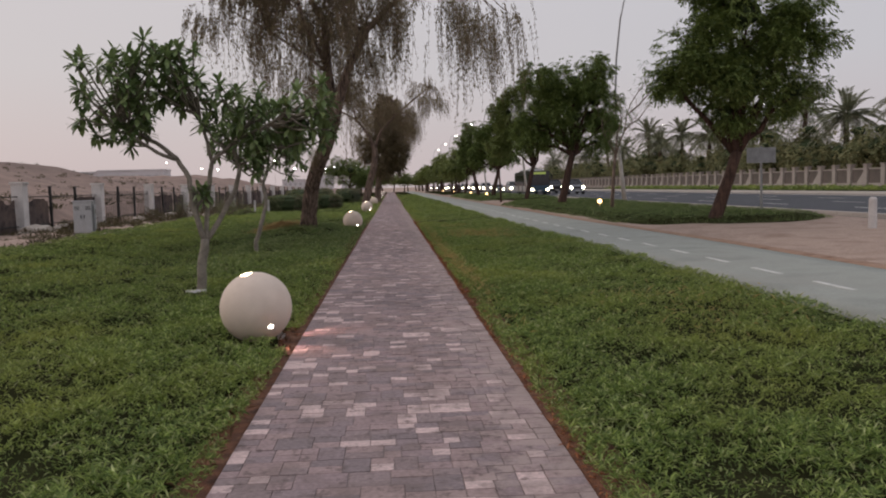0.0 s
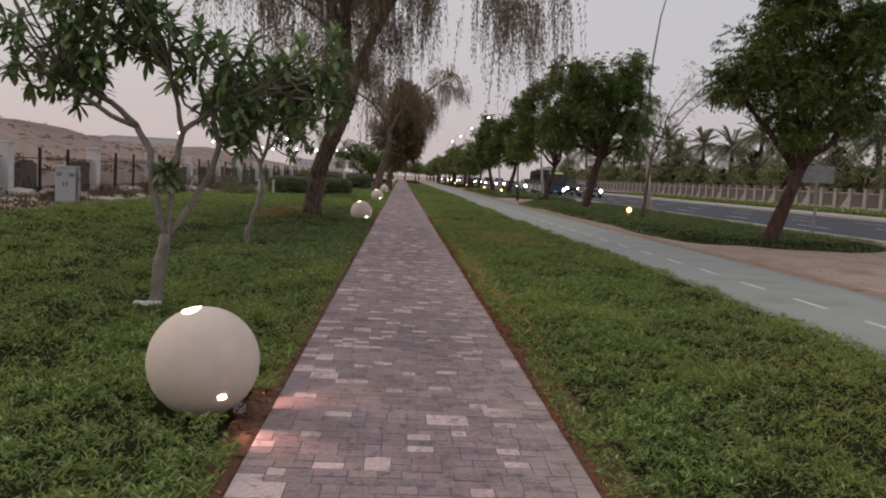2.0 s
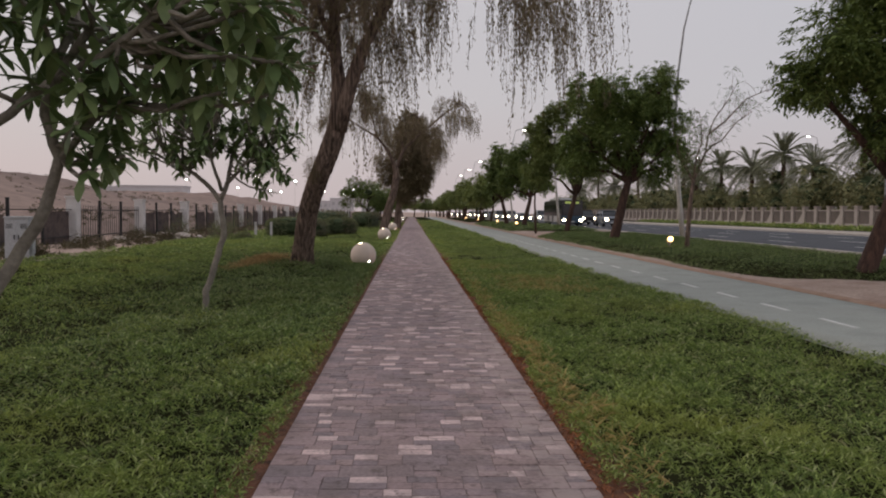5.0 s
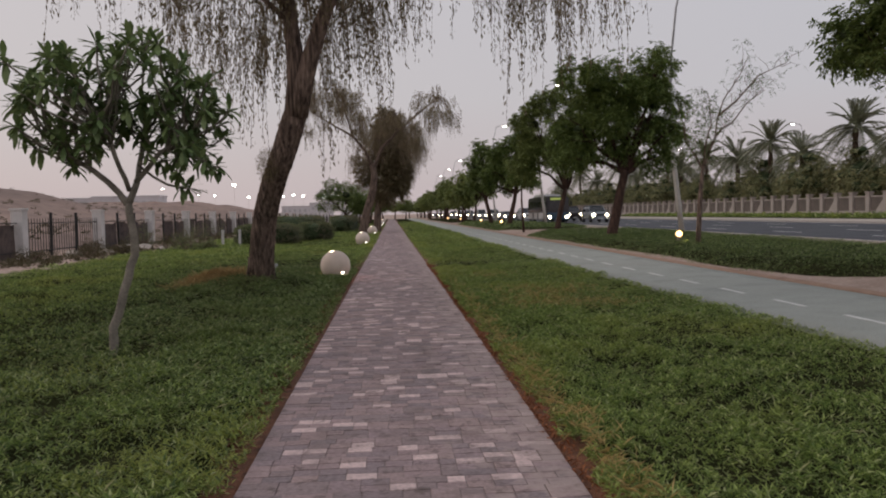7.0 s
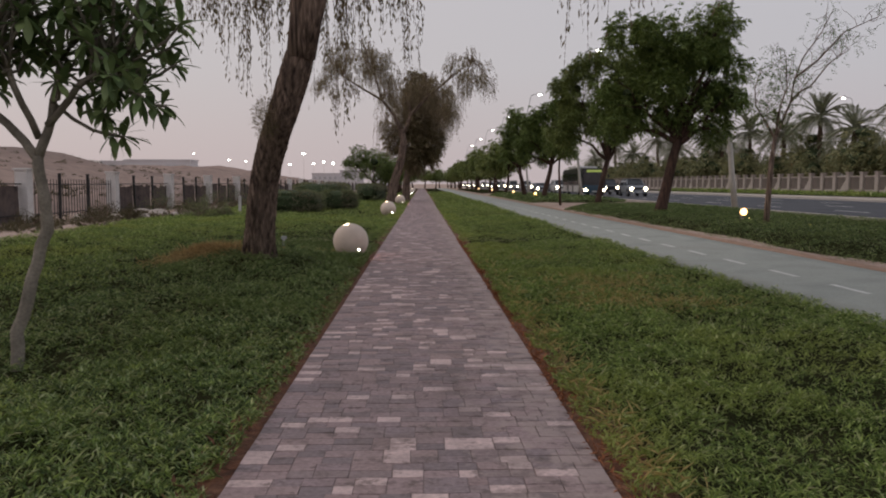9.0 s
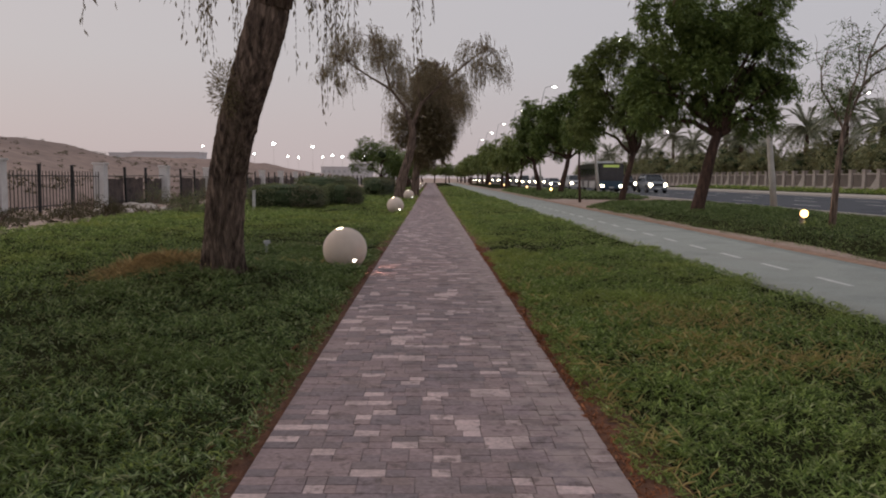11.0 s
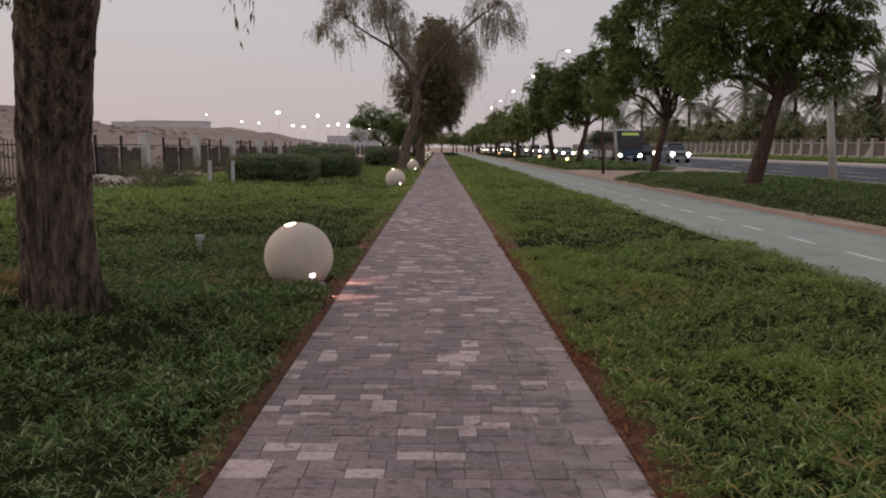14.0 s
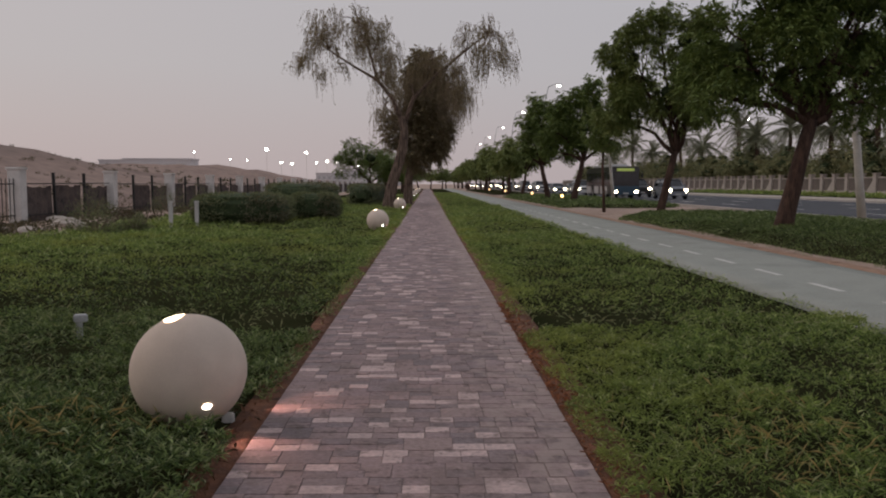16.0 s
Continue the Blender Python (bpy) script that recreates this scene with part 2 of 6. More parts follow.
M_BARK_RED = material("reddish_bark", [(0.045, 0.026, 0.02), (0.12, 0.068, 0.05)], scale=9, fine=30, bump=1.0, stretch=(1, 1, 0.2), relief=0.05, grain_amount=0.7)
M_BARK_GREY = material("grey_smooth_bark", [(0.19, 0.165, 0.135), (0.32, 0.28, 0.23)], scale=7, fine=40, bump=0.6)
M_PALM_BARK = material("brown_bark", [(0.045, 0.03, 0.024), (0.15, 0.10, 0.072), (0.08, 0.053, 0.04)], scale=9, fine=34, bump=1.0, stretch=(1, 1, 0.16), relief=0.06, grain_amount=0.8)
M_LEAF_NEEM = foliage("neem_leaves", [(0.088, 0.135, 0.038), (0.15, 0.205, 0.056), (0.22, 0.275, 0.075), (0.12, 0.165, 0.046)])
# Paler leaves; on the far trees distance haze is coloured in
M_LEAF_NEEM_PALE = foliage("pale_neem_leaves", [(0.12, 0.165, 0.05), (0.19, 0.235, 0.07), (0.27, 0.30, 0.095), (0.15, 0.19, 0.06)])
M_LEAF_LIGHT = foliage("light_leaves", [(0.075, 0.125, 0.025), (0.112, 0.175, 0.044), (0.150, 0.188, 0.050)])
M_LEAF_WEEP = foliage("weeping_leaves", [(0.17, 0.14, 0.075), (0.27, 0.205, 0.125), (0.205, 0.175, 0.088), (0.32, 0.245, 0.155)], rough=0.65, through_light=0.35)
M_LEAF_PLUM = foliage("frangipani_leaves", [(0.105, 0.16, 0.062), (0.165, 0.235, 0.09), (0.28, 0.35, 0.145), (0.13, 0.19, 0.075)], rough=0.42)
M_LEAF_PALM = foliage("palm_leaflets", [(0.185, 0.217, 0.132), (0.289, 0.304, 0.198), (0.369, 0.355, 0.238)], rough=0.5)
M_LEAF_FAR = foliage("grove_leaves", [(0.15, 0.17, 0.08), (0.24, 0.25, 0.115), (0.33, 0.29, 0.14)])
M_LEAF_HEDGE = foliage("hedge_leaves", [(0.12, 0.14, 0.066), (0.185, 0.205, 0.095), (0.25, 0.265, 0.125)], patches=(0.21, 0.155, 0.12), scale=0.4)
M_LEAF_DRY = foliage("dry_shrub_leaves", [(0.08, 0.07, 0.035), (0.12, 0.10, 0.05)])
# Shade inside crowns and hedges is put into this dark core colour
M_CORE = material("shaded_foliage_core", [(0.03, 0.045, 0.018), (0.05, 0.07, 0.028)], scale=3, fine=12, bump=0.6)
# Brown core colour with the shade among inner twigs put in
M_CORE_WEEP = material("shaded_twig_core", [(0.06, 0.056, 0.034), (0.10, 0.09, 0.055)], scale=3, fine=12, bump=0.6)
M_BOX = material("grey_enamel", [(0.48, 0.48, 0.49), (0.56, 0.56, 0.57)], scale=2, fine=30, rough=0.5, bump=0.05, stain=0.3, stain_col=(0.4, 0.35, 0.3))
M_POLE = material("painted_pole", [(0.50, 0.46, 0.41), (0.58, 0.54, 0.49)], scale=3, fine=40, rough=0.5, bump=0.05)
M_GALV = material("galvanised_steel", [(0.28, 0.28, 0.28), (0.38, 0.38, 0.38)], scale=4, fine=50, rough=0.5, metal=0.5, bump=0.05)
M_WALL_FAR = material("villa_wall_render", [(0.36, 0.31, 0.28), (0.46, 0.41, 0.37)], scale=0.7, fine=14, bump=0.2, stain=0.3, stain_col=(0.25, 0.2, 0.17))
# Shade of the wall recesses is put into this dark colour
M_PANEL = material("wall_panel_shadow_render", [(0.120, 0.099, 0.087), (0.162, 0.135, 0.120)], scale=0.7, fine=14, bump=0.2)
M_CAP = material("terracotta_cap", [(0.25, 0.13, 0.08), (0.36, 0.2, 0.13)], scale=3, fine=30)
# Distance haze is put into these two pale building colours
M_BUILD = material("hazy_render", [(0.62, 0.59, 0.60), (0.68, 0.65, 0.66)], scale=0.2, fine=3, bump=0)
M_BUILD_DIM = material("hazy_window", [(0.46, 0.44, 0.45), (0.50, 0.48, 0.49)], scale=0.2, fine=3, bump=0)
M_GLOW_WARM = glow("warm_lamp", (1.0, 0.60, 0.26), 3.2)
M_GLOW_SLOT = glow("sphere_lamp_slot", (1.0, 0.84, 0.62), 5.0)
M_GLOW_WHITE = glow("white_lamp", (1.0, 0.93, 0.84), 14.0)
M_GLOW_HEAD = glow("headlamp", (1.0, 0.84, 0.60), 14.0)
M_GLOW_RED = glow("tail_lamp", (1.0, 0.08, 0.05), 2.5)
M_GLOW_SIGN = glow("route_display", (0.5, 0.6, 0.15), 0.22)


# ---- mesh helpers ----
def mesh_from(name, verts, faces, mat, smooth=False):
    me = bpy.data.meshes.new(name)
    me.from_pydata(verts, [], faces)
    me.materials.append(mat)
    if smooth:
        me.polygons.foreach_set("use_smooth", [True] * len(me.polygons))
    me.update()
    return me


def tri_mesh(name, verts, tris, mat):
    """Fast mesh from numpy arrays of points (n, 3) and triangles (m, 3)."""
    me = bpy.data.meshes.new(name)
    me.vertices.add(len(verts))
    me.vertices.foreach_set("co", np.asarray(verts, dtype=np.float32).ravel())
    me.loops.add(len(tris) * 3)
    me.loops.foreach_set("vertex_index", np.asarray(tris, dtype=np.int32).ravel())
    me.polygons.add(len(tris))
    me.polygons.foreach_set("loop_start", np.arange(0, len(tris) * 3, 3, dtype=np.int32))
    me.materials.append(mat)
    me.update()
    me.validate()
    return me


def part(name, bm, mat, parent=None, label="", smooth=False):
    me = bpy.data.meshes.new(name)
    bm.to_mesh(me)
    bm.free()
    me.materials.append(mat)
    if smooth:
        me.polygons.foreach_set("use_smooth", [True] * len(me.polygons))
    ob = new(name, me)
    ob.parent = parent
    return tagged(ob, label)


def mesh_part(name, me, parent=None, label=""):
    ob = new(name, me)
    ob.parent = parent
    return tagged(ob, label)


def thing(name, x, y, z, rz=0, label="", category="", group="", kind=""):
    ob = new(name)
    ob.matrix_basis = pose(x, y, z, 0, 0, rz)
    return tagged(ob, label, category, group, kind)


def box(bm, x0, x1, y0, y1, z0, z1, bevel=0.0):
    r = bmesh.ops.create_cube(bm, size=1, matrix=Matrix.LocRotScale(((x0 + x1) / 2, (y0 + y1) / 2, (z0 + z1) / 2), None, (x1 - x0, y1 - y0, z1 - z0)))
    if bevel > 0:
        es = list({e for v in r["verts"] for e in v.link_edges})
        bmesh.ops.bevel(bm, geom=es, offset=bevel, segments=2, affect="EDGES")
    return bm


def cyl(bm, p, q, r0, r1, n=12):
    p, q = Vector(p), Vector(q)
    m = Matrix.Translation((p + q) / 2) @ (q - p).to_track_quat("Z", "Y").to_matrix().to_4x4()
    bmesh.ops.create_cone(bm, cap_ends=True, segments=n, radius1=r0, radius2=r1, depth=(q - p).length, matrix=m)
    return bm


def tube(bm, pts, radii, n=8, rough=0.0, rnd=None):
    """A tapered limb along pts."""
    pts = [Vector(p) for p in pts]
    rings, prev = [], None
    for i, p in enumerate(pts):
        d = (pts[min(i + 1, len(pts) - 1)] - pts[max(i - 1, 0)]).normalized()
        side = prev if prev is not None else (Vector((1, 0, 0)) if abs(d.x) < 0.9 else Vector((0, 1, 0)))
        side = (side - d * side.dot(d)).normalized()
        prev = side
        up = d.cross(side)
        ring = []
        for k in range(n):
            a = 2 * math.pi * k / n
            r = radii[i] * (1 + (rnd.uniform(-rough, rough) if rnd else 0))
            ring.append(bm.verts.new(p + (side * math.cos(a) + up * math.sin(a)) * r))
        rings.append(ring)
    for a, b in zip(rings, rings[1:]):
        for k in range(n):
            bm.faces.new((a[k], a[(k + 1) % n], b[(k + 1) % n], b[k]))
    bm.faces.new(rings[-1])
    bm.faces.new(rings[0][::-1])
    return bm


def bend(p, q, steps, sag=0.0, wob=0.0, rnd=random):
    """Points from p to q with an upward bow (sag) and some wander."""
    p, q = Vector(p), Vector(q)
    out = []
    for i in range(steps + 1):
        f = i / steps
        v = p.lerp(q, f) + Vector((0, 0, sag * 4 * f * (1 - f)))
        if 0 < i < steps:
            v += Vector((rnd.uniform(-wob, wob), rnd.uniform(-wob, wob), rnd.uniform(-wob, wob)))
        out.append(v)
    return out


# ---- the lie of the land ----
LAND_X = [-60, -18, -12, -8, -3, -1, 1, 5, 8, 9.5, 14.5, 16, 34, 37, 42, 90]
LAND_Z = [-0.30, -0.22, -0.03, 0.03, 0.04, 0.0, 0.0, 0.02, 0.08, 0.16, 0.18, 0.16, 0.16, 0.30, 0.45, 0.5]


def drift(y):
    """The cycle track swings slightly towards the footpath."""
    f = np.clip((y - 16.0) / 16.0, 0, 1)
    return -0.27 * f * f * (3 - 2 * f)


def land(x):
    return float(np.interp(x, LAND_X, LAND_Z))


def swell(x, y):
    """Gentle unevenness of the lawns, with a low mound round the old tree."""
    s = 0.45 * np.sin(0.9 * x + 0.55 * y) + 0.35 * np.sin(1.7 * x - 1.2 * y + 1.0) + 0.2 * np.sin(3.1 * x + 2.3 * y + 2.0)
    return 0.035 * s + 0.24 * np.exp(-((x + 2.85) ** 2 + (y - 26.9) ** 2) / 1.7) - 0.09 * np.exp(-((x + 3.4) ** 2 + (y - 19.8) ** 2) / 9.0)


def sheet(name, x0, x1, y0, y1, lift, mat, nx=8, ny=40, inside=None, rise=0.0, ramp=1.5, rough=0.0, skirt=0.2, swing=None):
    """A piece of ground that follows the land, lift above it, with a skirt down all round."""
    xs, ys = np.linspace(x0, x1, nx + 1), np.linspace(y0, y1, ny + 1)
    verts, faces = [], []
    for y in ys:
        for x in xs:
            e = min(x - x0, x1 - x, y - y0, y1 - y)
            f = min(1.0, max(0.0, e / ramp))
            z = land(x) + lift + rise * f * f * (3 - 2 * f) + rough * min(1.0, e / 0.6) * float(swell(x, y))
            verts.append((x + (float(drift(y)) * swing(x) if swing else 0), y, z))
    w = nx + 1
    for j in range(ny):
        for i in range(nx):
            faces.append((j * w + i, j * w + i + 1, (j + 1) * w + i + 1, (j + 1) * w + i))
    rim = [i for i in range(w)] + [j * w + nx for j in range(1, ny + 1)] + [ny * w + i for i in range(nx - 1, -1, -1)] + [j * w for j in range(ny - 1, 0, -1)]
    base = len(verts)
    verts += [(verts[i][0], verts[i][1], verts[i][2] - skirt) for i in rim]
    k = len(rim)
    for a in range(k):
        b = (a + 1) % k
        faces.append((rim[b], rim[a], base + a, base + b))
    ob = new(name, mesh_from(name, verts, faces, mat, True))
    return ob

# ---- ground, lawns, paths and road ----
gx = [-2500, -600, -200] + LAND_X + [200, 600, 2500]
gy = [-400, -60, -20, 0, 20, 40, 60, 90, 130, 200, 400, 1000, 3000]
ground = new("ground", mesh_from("ground", [(x, y, land(x) - (0.35 if -12 < x < 16 else 0.05)) for y in gy for x in gx],
             [(j * len(gx) + i, j * len(gx) + i + 1, (j + 1) * len(gx) + i + 1, (j + 1) * len(gx) + i) for j in range(len(gy) - 1) for i in range(len(gx) - 1)], M_SAND))
tagged(ground, "pale pinkish bare sand ground under everything", "ground", kind="structure")

PATH_L, PATH_R = -0.95, 0.955
LAWN_L = (-11.2, -1.12)
LAWN_M = (1.10, 4.92)
CYCLE = (4.98, 7.62)
ROAD = (16.0, 34.0)
FAR = 260.0

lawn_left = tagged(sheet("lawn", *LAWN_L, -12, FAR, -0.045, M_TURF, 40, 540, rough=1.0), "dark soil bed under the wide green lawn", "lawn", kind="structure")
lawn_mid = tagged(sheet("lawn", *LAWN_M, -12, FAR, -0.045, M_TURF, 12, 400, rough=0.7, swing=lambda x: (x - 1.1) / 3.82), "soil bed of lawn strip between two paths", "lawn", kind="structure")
soil_l = tagged(sheet("soil_strip", -1.15, PATH_L - 0.005, -12, FAR, -0.012, M_SOIL, 2, 60), "reddish bare soil strip along brick path", "soil strip", kind="structure")
soil_r = tagged(sheet("soil_strip", PATH_R + 0.005, 1.24, -12, FAR, -0.012, M_SOIL, 2, 60), "reddish bare soil strip along brick path", "soil strip", kind="structure")
cycle_track = tagged(sheet("cycle_track", *CYCLE, -12, FAR, -0.005, M_CYCLE, 6, 140, swing=lambda x: 1.0), "smooth pale grey-green cycle track with dashed line", "cycle track", kind="structure")
sand_verge = tagged(sheet("sand_verge", CYCLE[1] + 0.005, ROAD[0] - 0.31, -12, FAR, -0.02, M_SAND, 16, 140, rough=1.0, swing=lambda x: max(0.0, (15.69 - x) / 8.07)), "pinkish bare sand verge beside the road", "sand", kind="structure")
soil_track = tagged(sheet("soil_strip", CYCLE[1] - 0.02, CYCLE[1] + 0.34, -12, FAR, -0.002, M_SOIL_PALE, 3, 140, rough=0.25, swing=lambda x: 1.0), "orange-brown bare soil edge beside cycle track", "soil strip", kind="structure")
road = tagged(sheet("road", *ROAD, -60, 600, 0.0, M_ASPHALT, 6, 30), "dark grey asphalt dual-lane road", "road", kind="structure")
far_pavement = tagged(sheet("pavement", 34.25, 38.2, -60, 600, 0.02, M_PALE, 3, 30), "pale paved strip along far side of road", "pavement", kind="structure")
verge_far = tagged(sheet("lawn", 38.25, 41.6, -40, 300, 0.05, M_TURF, 3, 40), "narrow green verge before the boundary wall", "lawn", kind="structure")

ISLANDS = [(8.05, 15.2, 23.8, 58.8), (8.15, 15.2, 68.6, 110.0), (8.3, 15.2, 121.0, 200.0), (8.3, 15.2, -12.0, 9.0)]


def inside_island(x, y, isl, m=0.0):
    """How far inside the island's outline a point lies (negative outside)."""
    x0, x1, y0, y1 = isl
    x0 += float(drift(y))
    r = 3.2
    dx, dy = max(x0 + r - x, 0, x - (x1 - r)), max(y0 + r - y, 0, y - (y1 - r))
    if dx > 0 and dy > 0:
        return r - math.hypot(dx, dy) - m
    return min(x - x0, x1 - x, y - y0, y1 - y) - m


def island_height(d):
    f = min(1.0, max(0.0, d / 1.1))
    return 0.17 * f * f * (3 - 2 * f)


def island_bed(isl):
    x0, x1, y0, y1 = isl
    step = 0.45
    xs, ys = np.arange(x0 - 0.3, x1 + step, step), np.arange(y0, y1 + step, step)
    idx, verts, faces = {}, [], []
    for j, y in enumerate(ys):
        for i, x in enumerate(xs):
            d = inside_island(x, y, isl)
            if d > -0.5:
                idx[i, j] = len(verts)
                verts.append((x, y, land(x) - 0.03 + (island_height(d) if d > 0 else -0.12) + 0.02 * noise.noise((x, y, 8))))
    for i, j in idx:
        q = [(i, j), (i + 1, j), (i + 1, j + 1), (i, j + 1)]
        if all(k in idx for k in q):
            faces.append([idx[k] for k in q])
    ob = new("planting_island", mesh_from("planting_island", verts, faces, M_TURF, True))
    return tagged(ob, "raised grass planting island beside cycle track", "planting island", kind="structure")


for isl in ISLANDS:
    island_bed(isl)


def kerb_run(name, x, y0, y1, label, step=1.0, width=0.3):
    """A kerb of separate stones, joined past the near ones."""
    k = tagged(new(name), label, "kerb", kind="structure")
    z = land(x)
    bm = box(bmesh.new(), x - width / 2, x + width / 2, 0, step - 0.012, z - 0.1, z + 0.14, 0.02)
    me = bpy.data.meshes.new("kerb_stone")
    bm.to_mesh(me)
    bm.free()
    me.materials.append(M_KERB)
    y = y0
    while y < y1:
        ob = mesh_part("kerb_stone", me, k)
        ob.location = (0, y, 0)
        y += step
    bm = bmesh.new()
    box(bm, x - width / 2, x + width / 2, y1, 600, z - 0.1, z + 0.14, 0.02)
    part("kerb_run", bm, M_KERB, k)
    return k


kerb_run("kerb_near", ROAD[0] - 0.15, 10, 90, "pale concrete kerb at near edge of road")
kerb_run("kerb_far", ROAD[1] + 0.12, 40, 150, "pale concrete kerb at far edge of road", 1.5)


def dash(name, x, y, w, length, z, parent):
    bm = box(bmesh.new(), x - w / 2, x + w / 2, y, y + length, z - 0.004, z + 0.004)
    return part(name, bm, M_LINE, parent)


cycle_line = tagged(new("cycle_line"), "white dashed centre line on the cycle track", "road marking", kind="structure")
for k in range(60):
    dash("dash", 5.97 + 0.75 * float(drift(2.2 + 1.92 * k)), 2.16 + 1.92 * k, 0.09, 0.95, land(5.95) - 0.002, cycle_line)
lane_lines = tagged(new("lane_line"), "white painted lane lines on the asphalt", "road marking", kind="structure")
for lx in (16.6, 33.4):
    dash("edge_line", lx, -40, 0.18, 500, land(lx) + 0.003, lane_lines)
for lx in (20.6, 24.8, 29.0):
    for k in range(30):
        dash("dash", lx, 4 + 9.0 * k, 0.13, 3.0, land(lx) + 0.003, lane_lines)


# ---- spherical path lights ----
SPHERES_Y = [7.92, 29.05, 49.3, 69.3, 89.9, 110.5, 131.0, 151.6, 172.0]


def sphere_light():
    t = thing("sphere_light", 0, 0, 0, 0, "cream cast-stone sphere path light, lit, set in grass", "path light", "sphere lights along the path")
    R = 0.352
    bm = bmesh.new()
    bmesh.ops.create_uvsphere(bm, u_segments=64, v_segments=40, radius=R, matrix=Matrix.Translation((0, 0, 0.31)))
    cuts = [v for v in bm.verts if v.co.z < 0.31 - 0.33]
    bmesh.ops.delete(bm, geom=cuts, context="VERTS")
    part("globe", bm, M_SPHERE, t, smooth=True)
    for nm, d, a, b, lab in (("top_slot", Vector((-0.09, -0.01, 0.37)), 0.115, 0.062, "bright oval light slot"), ("side_lens", Vector((0.185, -0.27, -0.16)), 0.026, 0.02, "small bright lens")):
        d = d.normalized()
        q = d.to_track_quat("Z", "Y").to_matrix().to_4x4()
        bm = bmesh.new()
        vs = []
        for k in range(28):
            ang = 2 * math.pi * k / 28
            v = Vector((a * math.cos(ang), b * math.sin(ang), 0))
            w = (q @ Vector((v.x, v.y, R))).normalized() * (R + 0.003) + Vector((0, 0, 0.31))
            vs.append(bm.verts.new(w))
        c = bm.verts.new(d * (R + 0.006) + Vector((0, 0, 0.31)))
        for k in range(28):
            bm.faces.new((vs[k], vs[(k + 1) % 28], c))
        part(nm, bm, M_GLOW_SLOT if nm == "top_slot" else M_GLOW_WHITE, t, lab)
    bm = bmesh.new()
    box(bm, 0.2, 0.275, -0.025, 0.01, -0.02, 0.045, 0.008)
    part("junction_block", bm, M_WHITE, t, "small pale concrete block")
    return t


first_sphere = sphere_light()
first_sphere.matrix_basis = pose(-1.37, SPHERES_Y[0], 0.03, 0, 0, 0)
for sy in SPHERES_Y[1:]:
    copy_thing(first_sphere, pose(-1.41 if sy < 40 else -1.5, sy, 0.012))
for sy in SPHERES_Y[:4]:
    for lx, dy, tx, ty in ((-1.10, 0.14, -0.62, 0.46), (-1.13, -0.27, -0.84, -0.50)):
        lamp = new("sphere_lamp_beam", bpy.data.lights.new("sphere_lamp_beam", "SPOT"))
        lamp.data.energy, lamp.data.color, lamp.data.spot_size, lamp.data.spot_blend, lamp.data.shadow_soft_size = 15.0, (1.0, 0.52, 0.40), radians(66), 1.0, 0.03
        lamp.matrix_world = look((lx, sy + dy, 0.12), (tx, sy + ty, 0.0))

# ---- foliage builders ----
rng = np.random.default_rng(7)


def unit(v):
    return v / np.maximum(np.linalg.norm(v, axis=-1, keepdims=True), 1e-9)


def leaves(base, d, up, length, width, fold=0.25, droop=0.0):
    """Kite-shaped leaves: base points, directions, rough up vectors, lengths and widths (arrays). Returns points and triangles."""
    n = len(base)
    d = unit(d)
    side = unit(np.cross(d, up))
    nrm = np.cross(side, d)
    L, W = np.asarray(length).reshape(-1, 1), np.asarray(width).reshape(-1, 1)
    mid = base + d * L * 0.45 - nrm * L * droop * 0.2
    tip = base + d * L - nrm * L * droop
    v = np.stack([base, mid + side * W / 2 + nrm * W * fold, tip, mid - side * W / 2 + nrm * W * fold], axis=1).reshape(-1, 3)
    i = np.arange(n)[:, None] * 4
    t = np.concatenate([i + np.array([[0, 1, 2]]), i + np.array([[0, 2, 3]])], axis=1).reshape(-1, 3)
    return v, t


def join(pieces):
    vs, ts, k = [], [], 0
    for v, t in pieces:
        vs.append(v)
        ts.append(t + k)
        k += len(v)
    return np.concatenate(vs), np.concatenate(ts)


def random_dirs(n, g):
    v = g.normal(size=(n, 3))
    return unit(v)


def in_lobes(lobes, n, g, shell=0.45):
    """n points in ellipsoid lobes (cx, cy, cz, rx, ry, rz), nearer their surface, with outward directions."""
    vol = np.array([l[3] * l[4] * l[5] for l in lobes]) ** 0.75
    pick = g.choice(len(lobes), n, p=vol / vol.sum())
    L = np.array(lobes)[pick]
    d = random_dirs(n, g)
    r = (shell + (1 - shell) * g.random((n, 1)) ** 0.6) * (0.9 + 0.22 * g.random((n, 1)))
    return L[:, :3] + d * L[:, 3:] * r, d


def sprays(lobes, n, per, g, spray=0.34, leaf=0.10, wide=0.034):
    """Pinnate sprays of leaflets over the lobes."""
    p, d = in_lobes(lobes, n, g)
    axis = unit(d * 0.6 + random_dirs(n, g) * 0.6 + np.array([0, 0, -0.15]))
    f = np.tile(np.linspace(0.1, 1.0, per), n)
    P, A = np.repeat(p, per, 0), np.repeat(axis, per, 0)
    side = unit(np.cross(A, np.array([0.1, 0.2, 1.0])))
    s = np.where(np.arange(len(P)) % 2 == 0, 1.0, -1.0)[:, None]
    base = P + A * f[:, None] * spray + np.array([0, 0, -1.0]) * (f[:, None] ** 2) * spray * 0.35
    dirs = A * 0.5 + side * s + g.normal(size=P.shape) * 0.25 + np.array([0, 0, -0.35])
    k = g.uniform(0.7, 1.25, len(P))
    return leaves(base, dirs, np.array([0.05, 0.1, 1.0]) + g.normal(size=P.shape) * 0.4, leaf * k, wide * k, 0.2, 0.15)


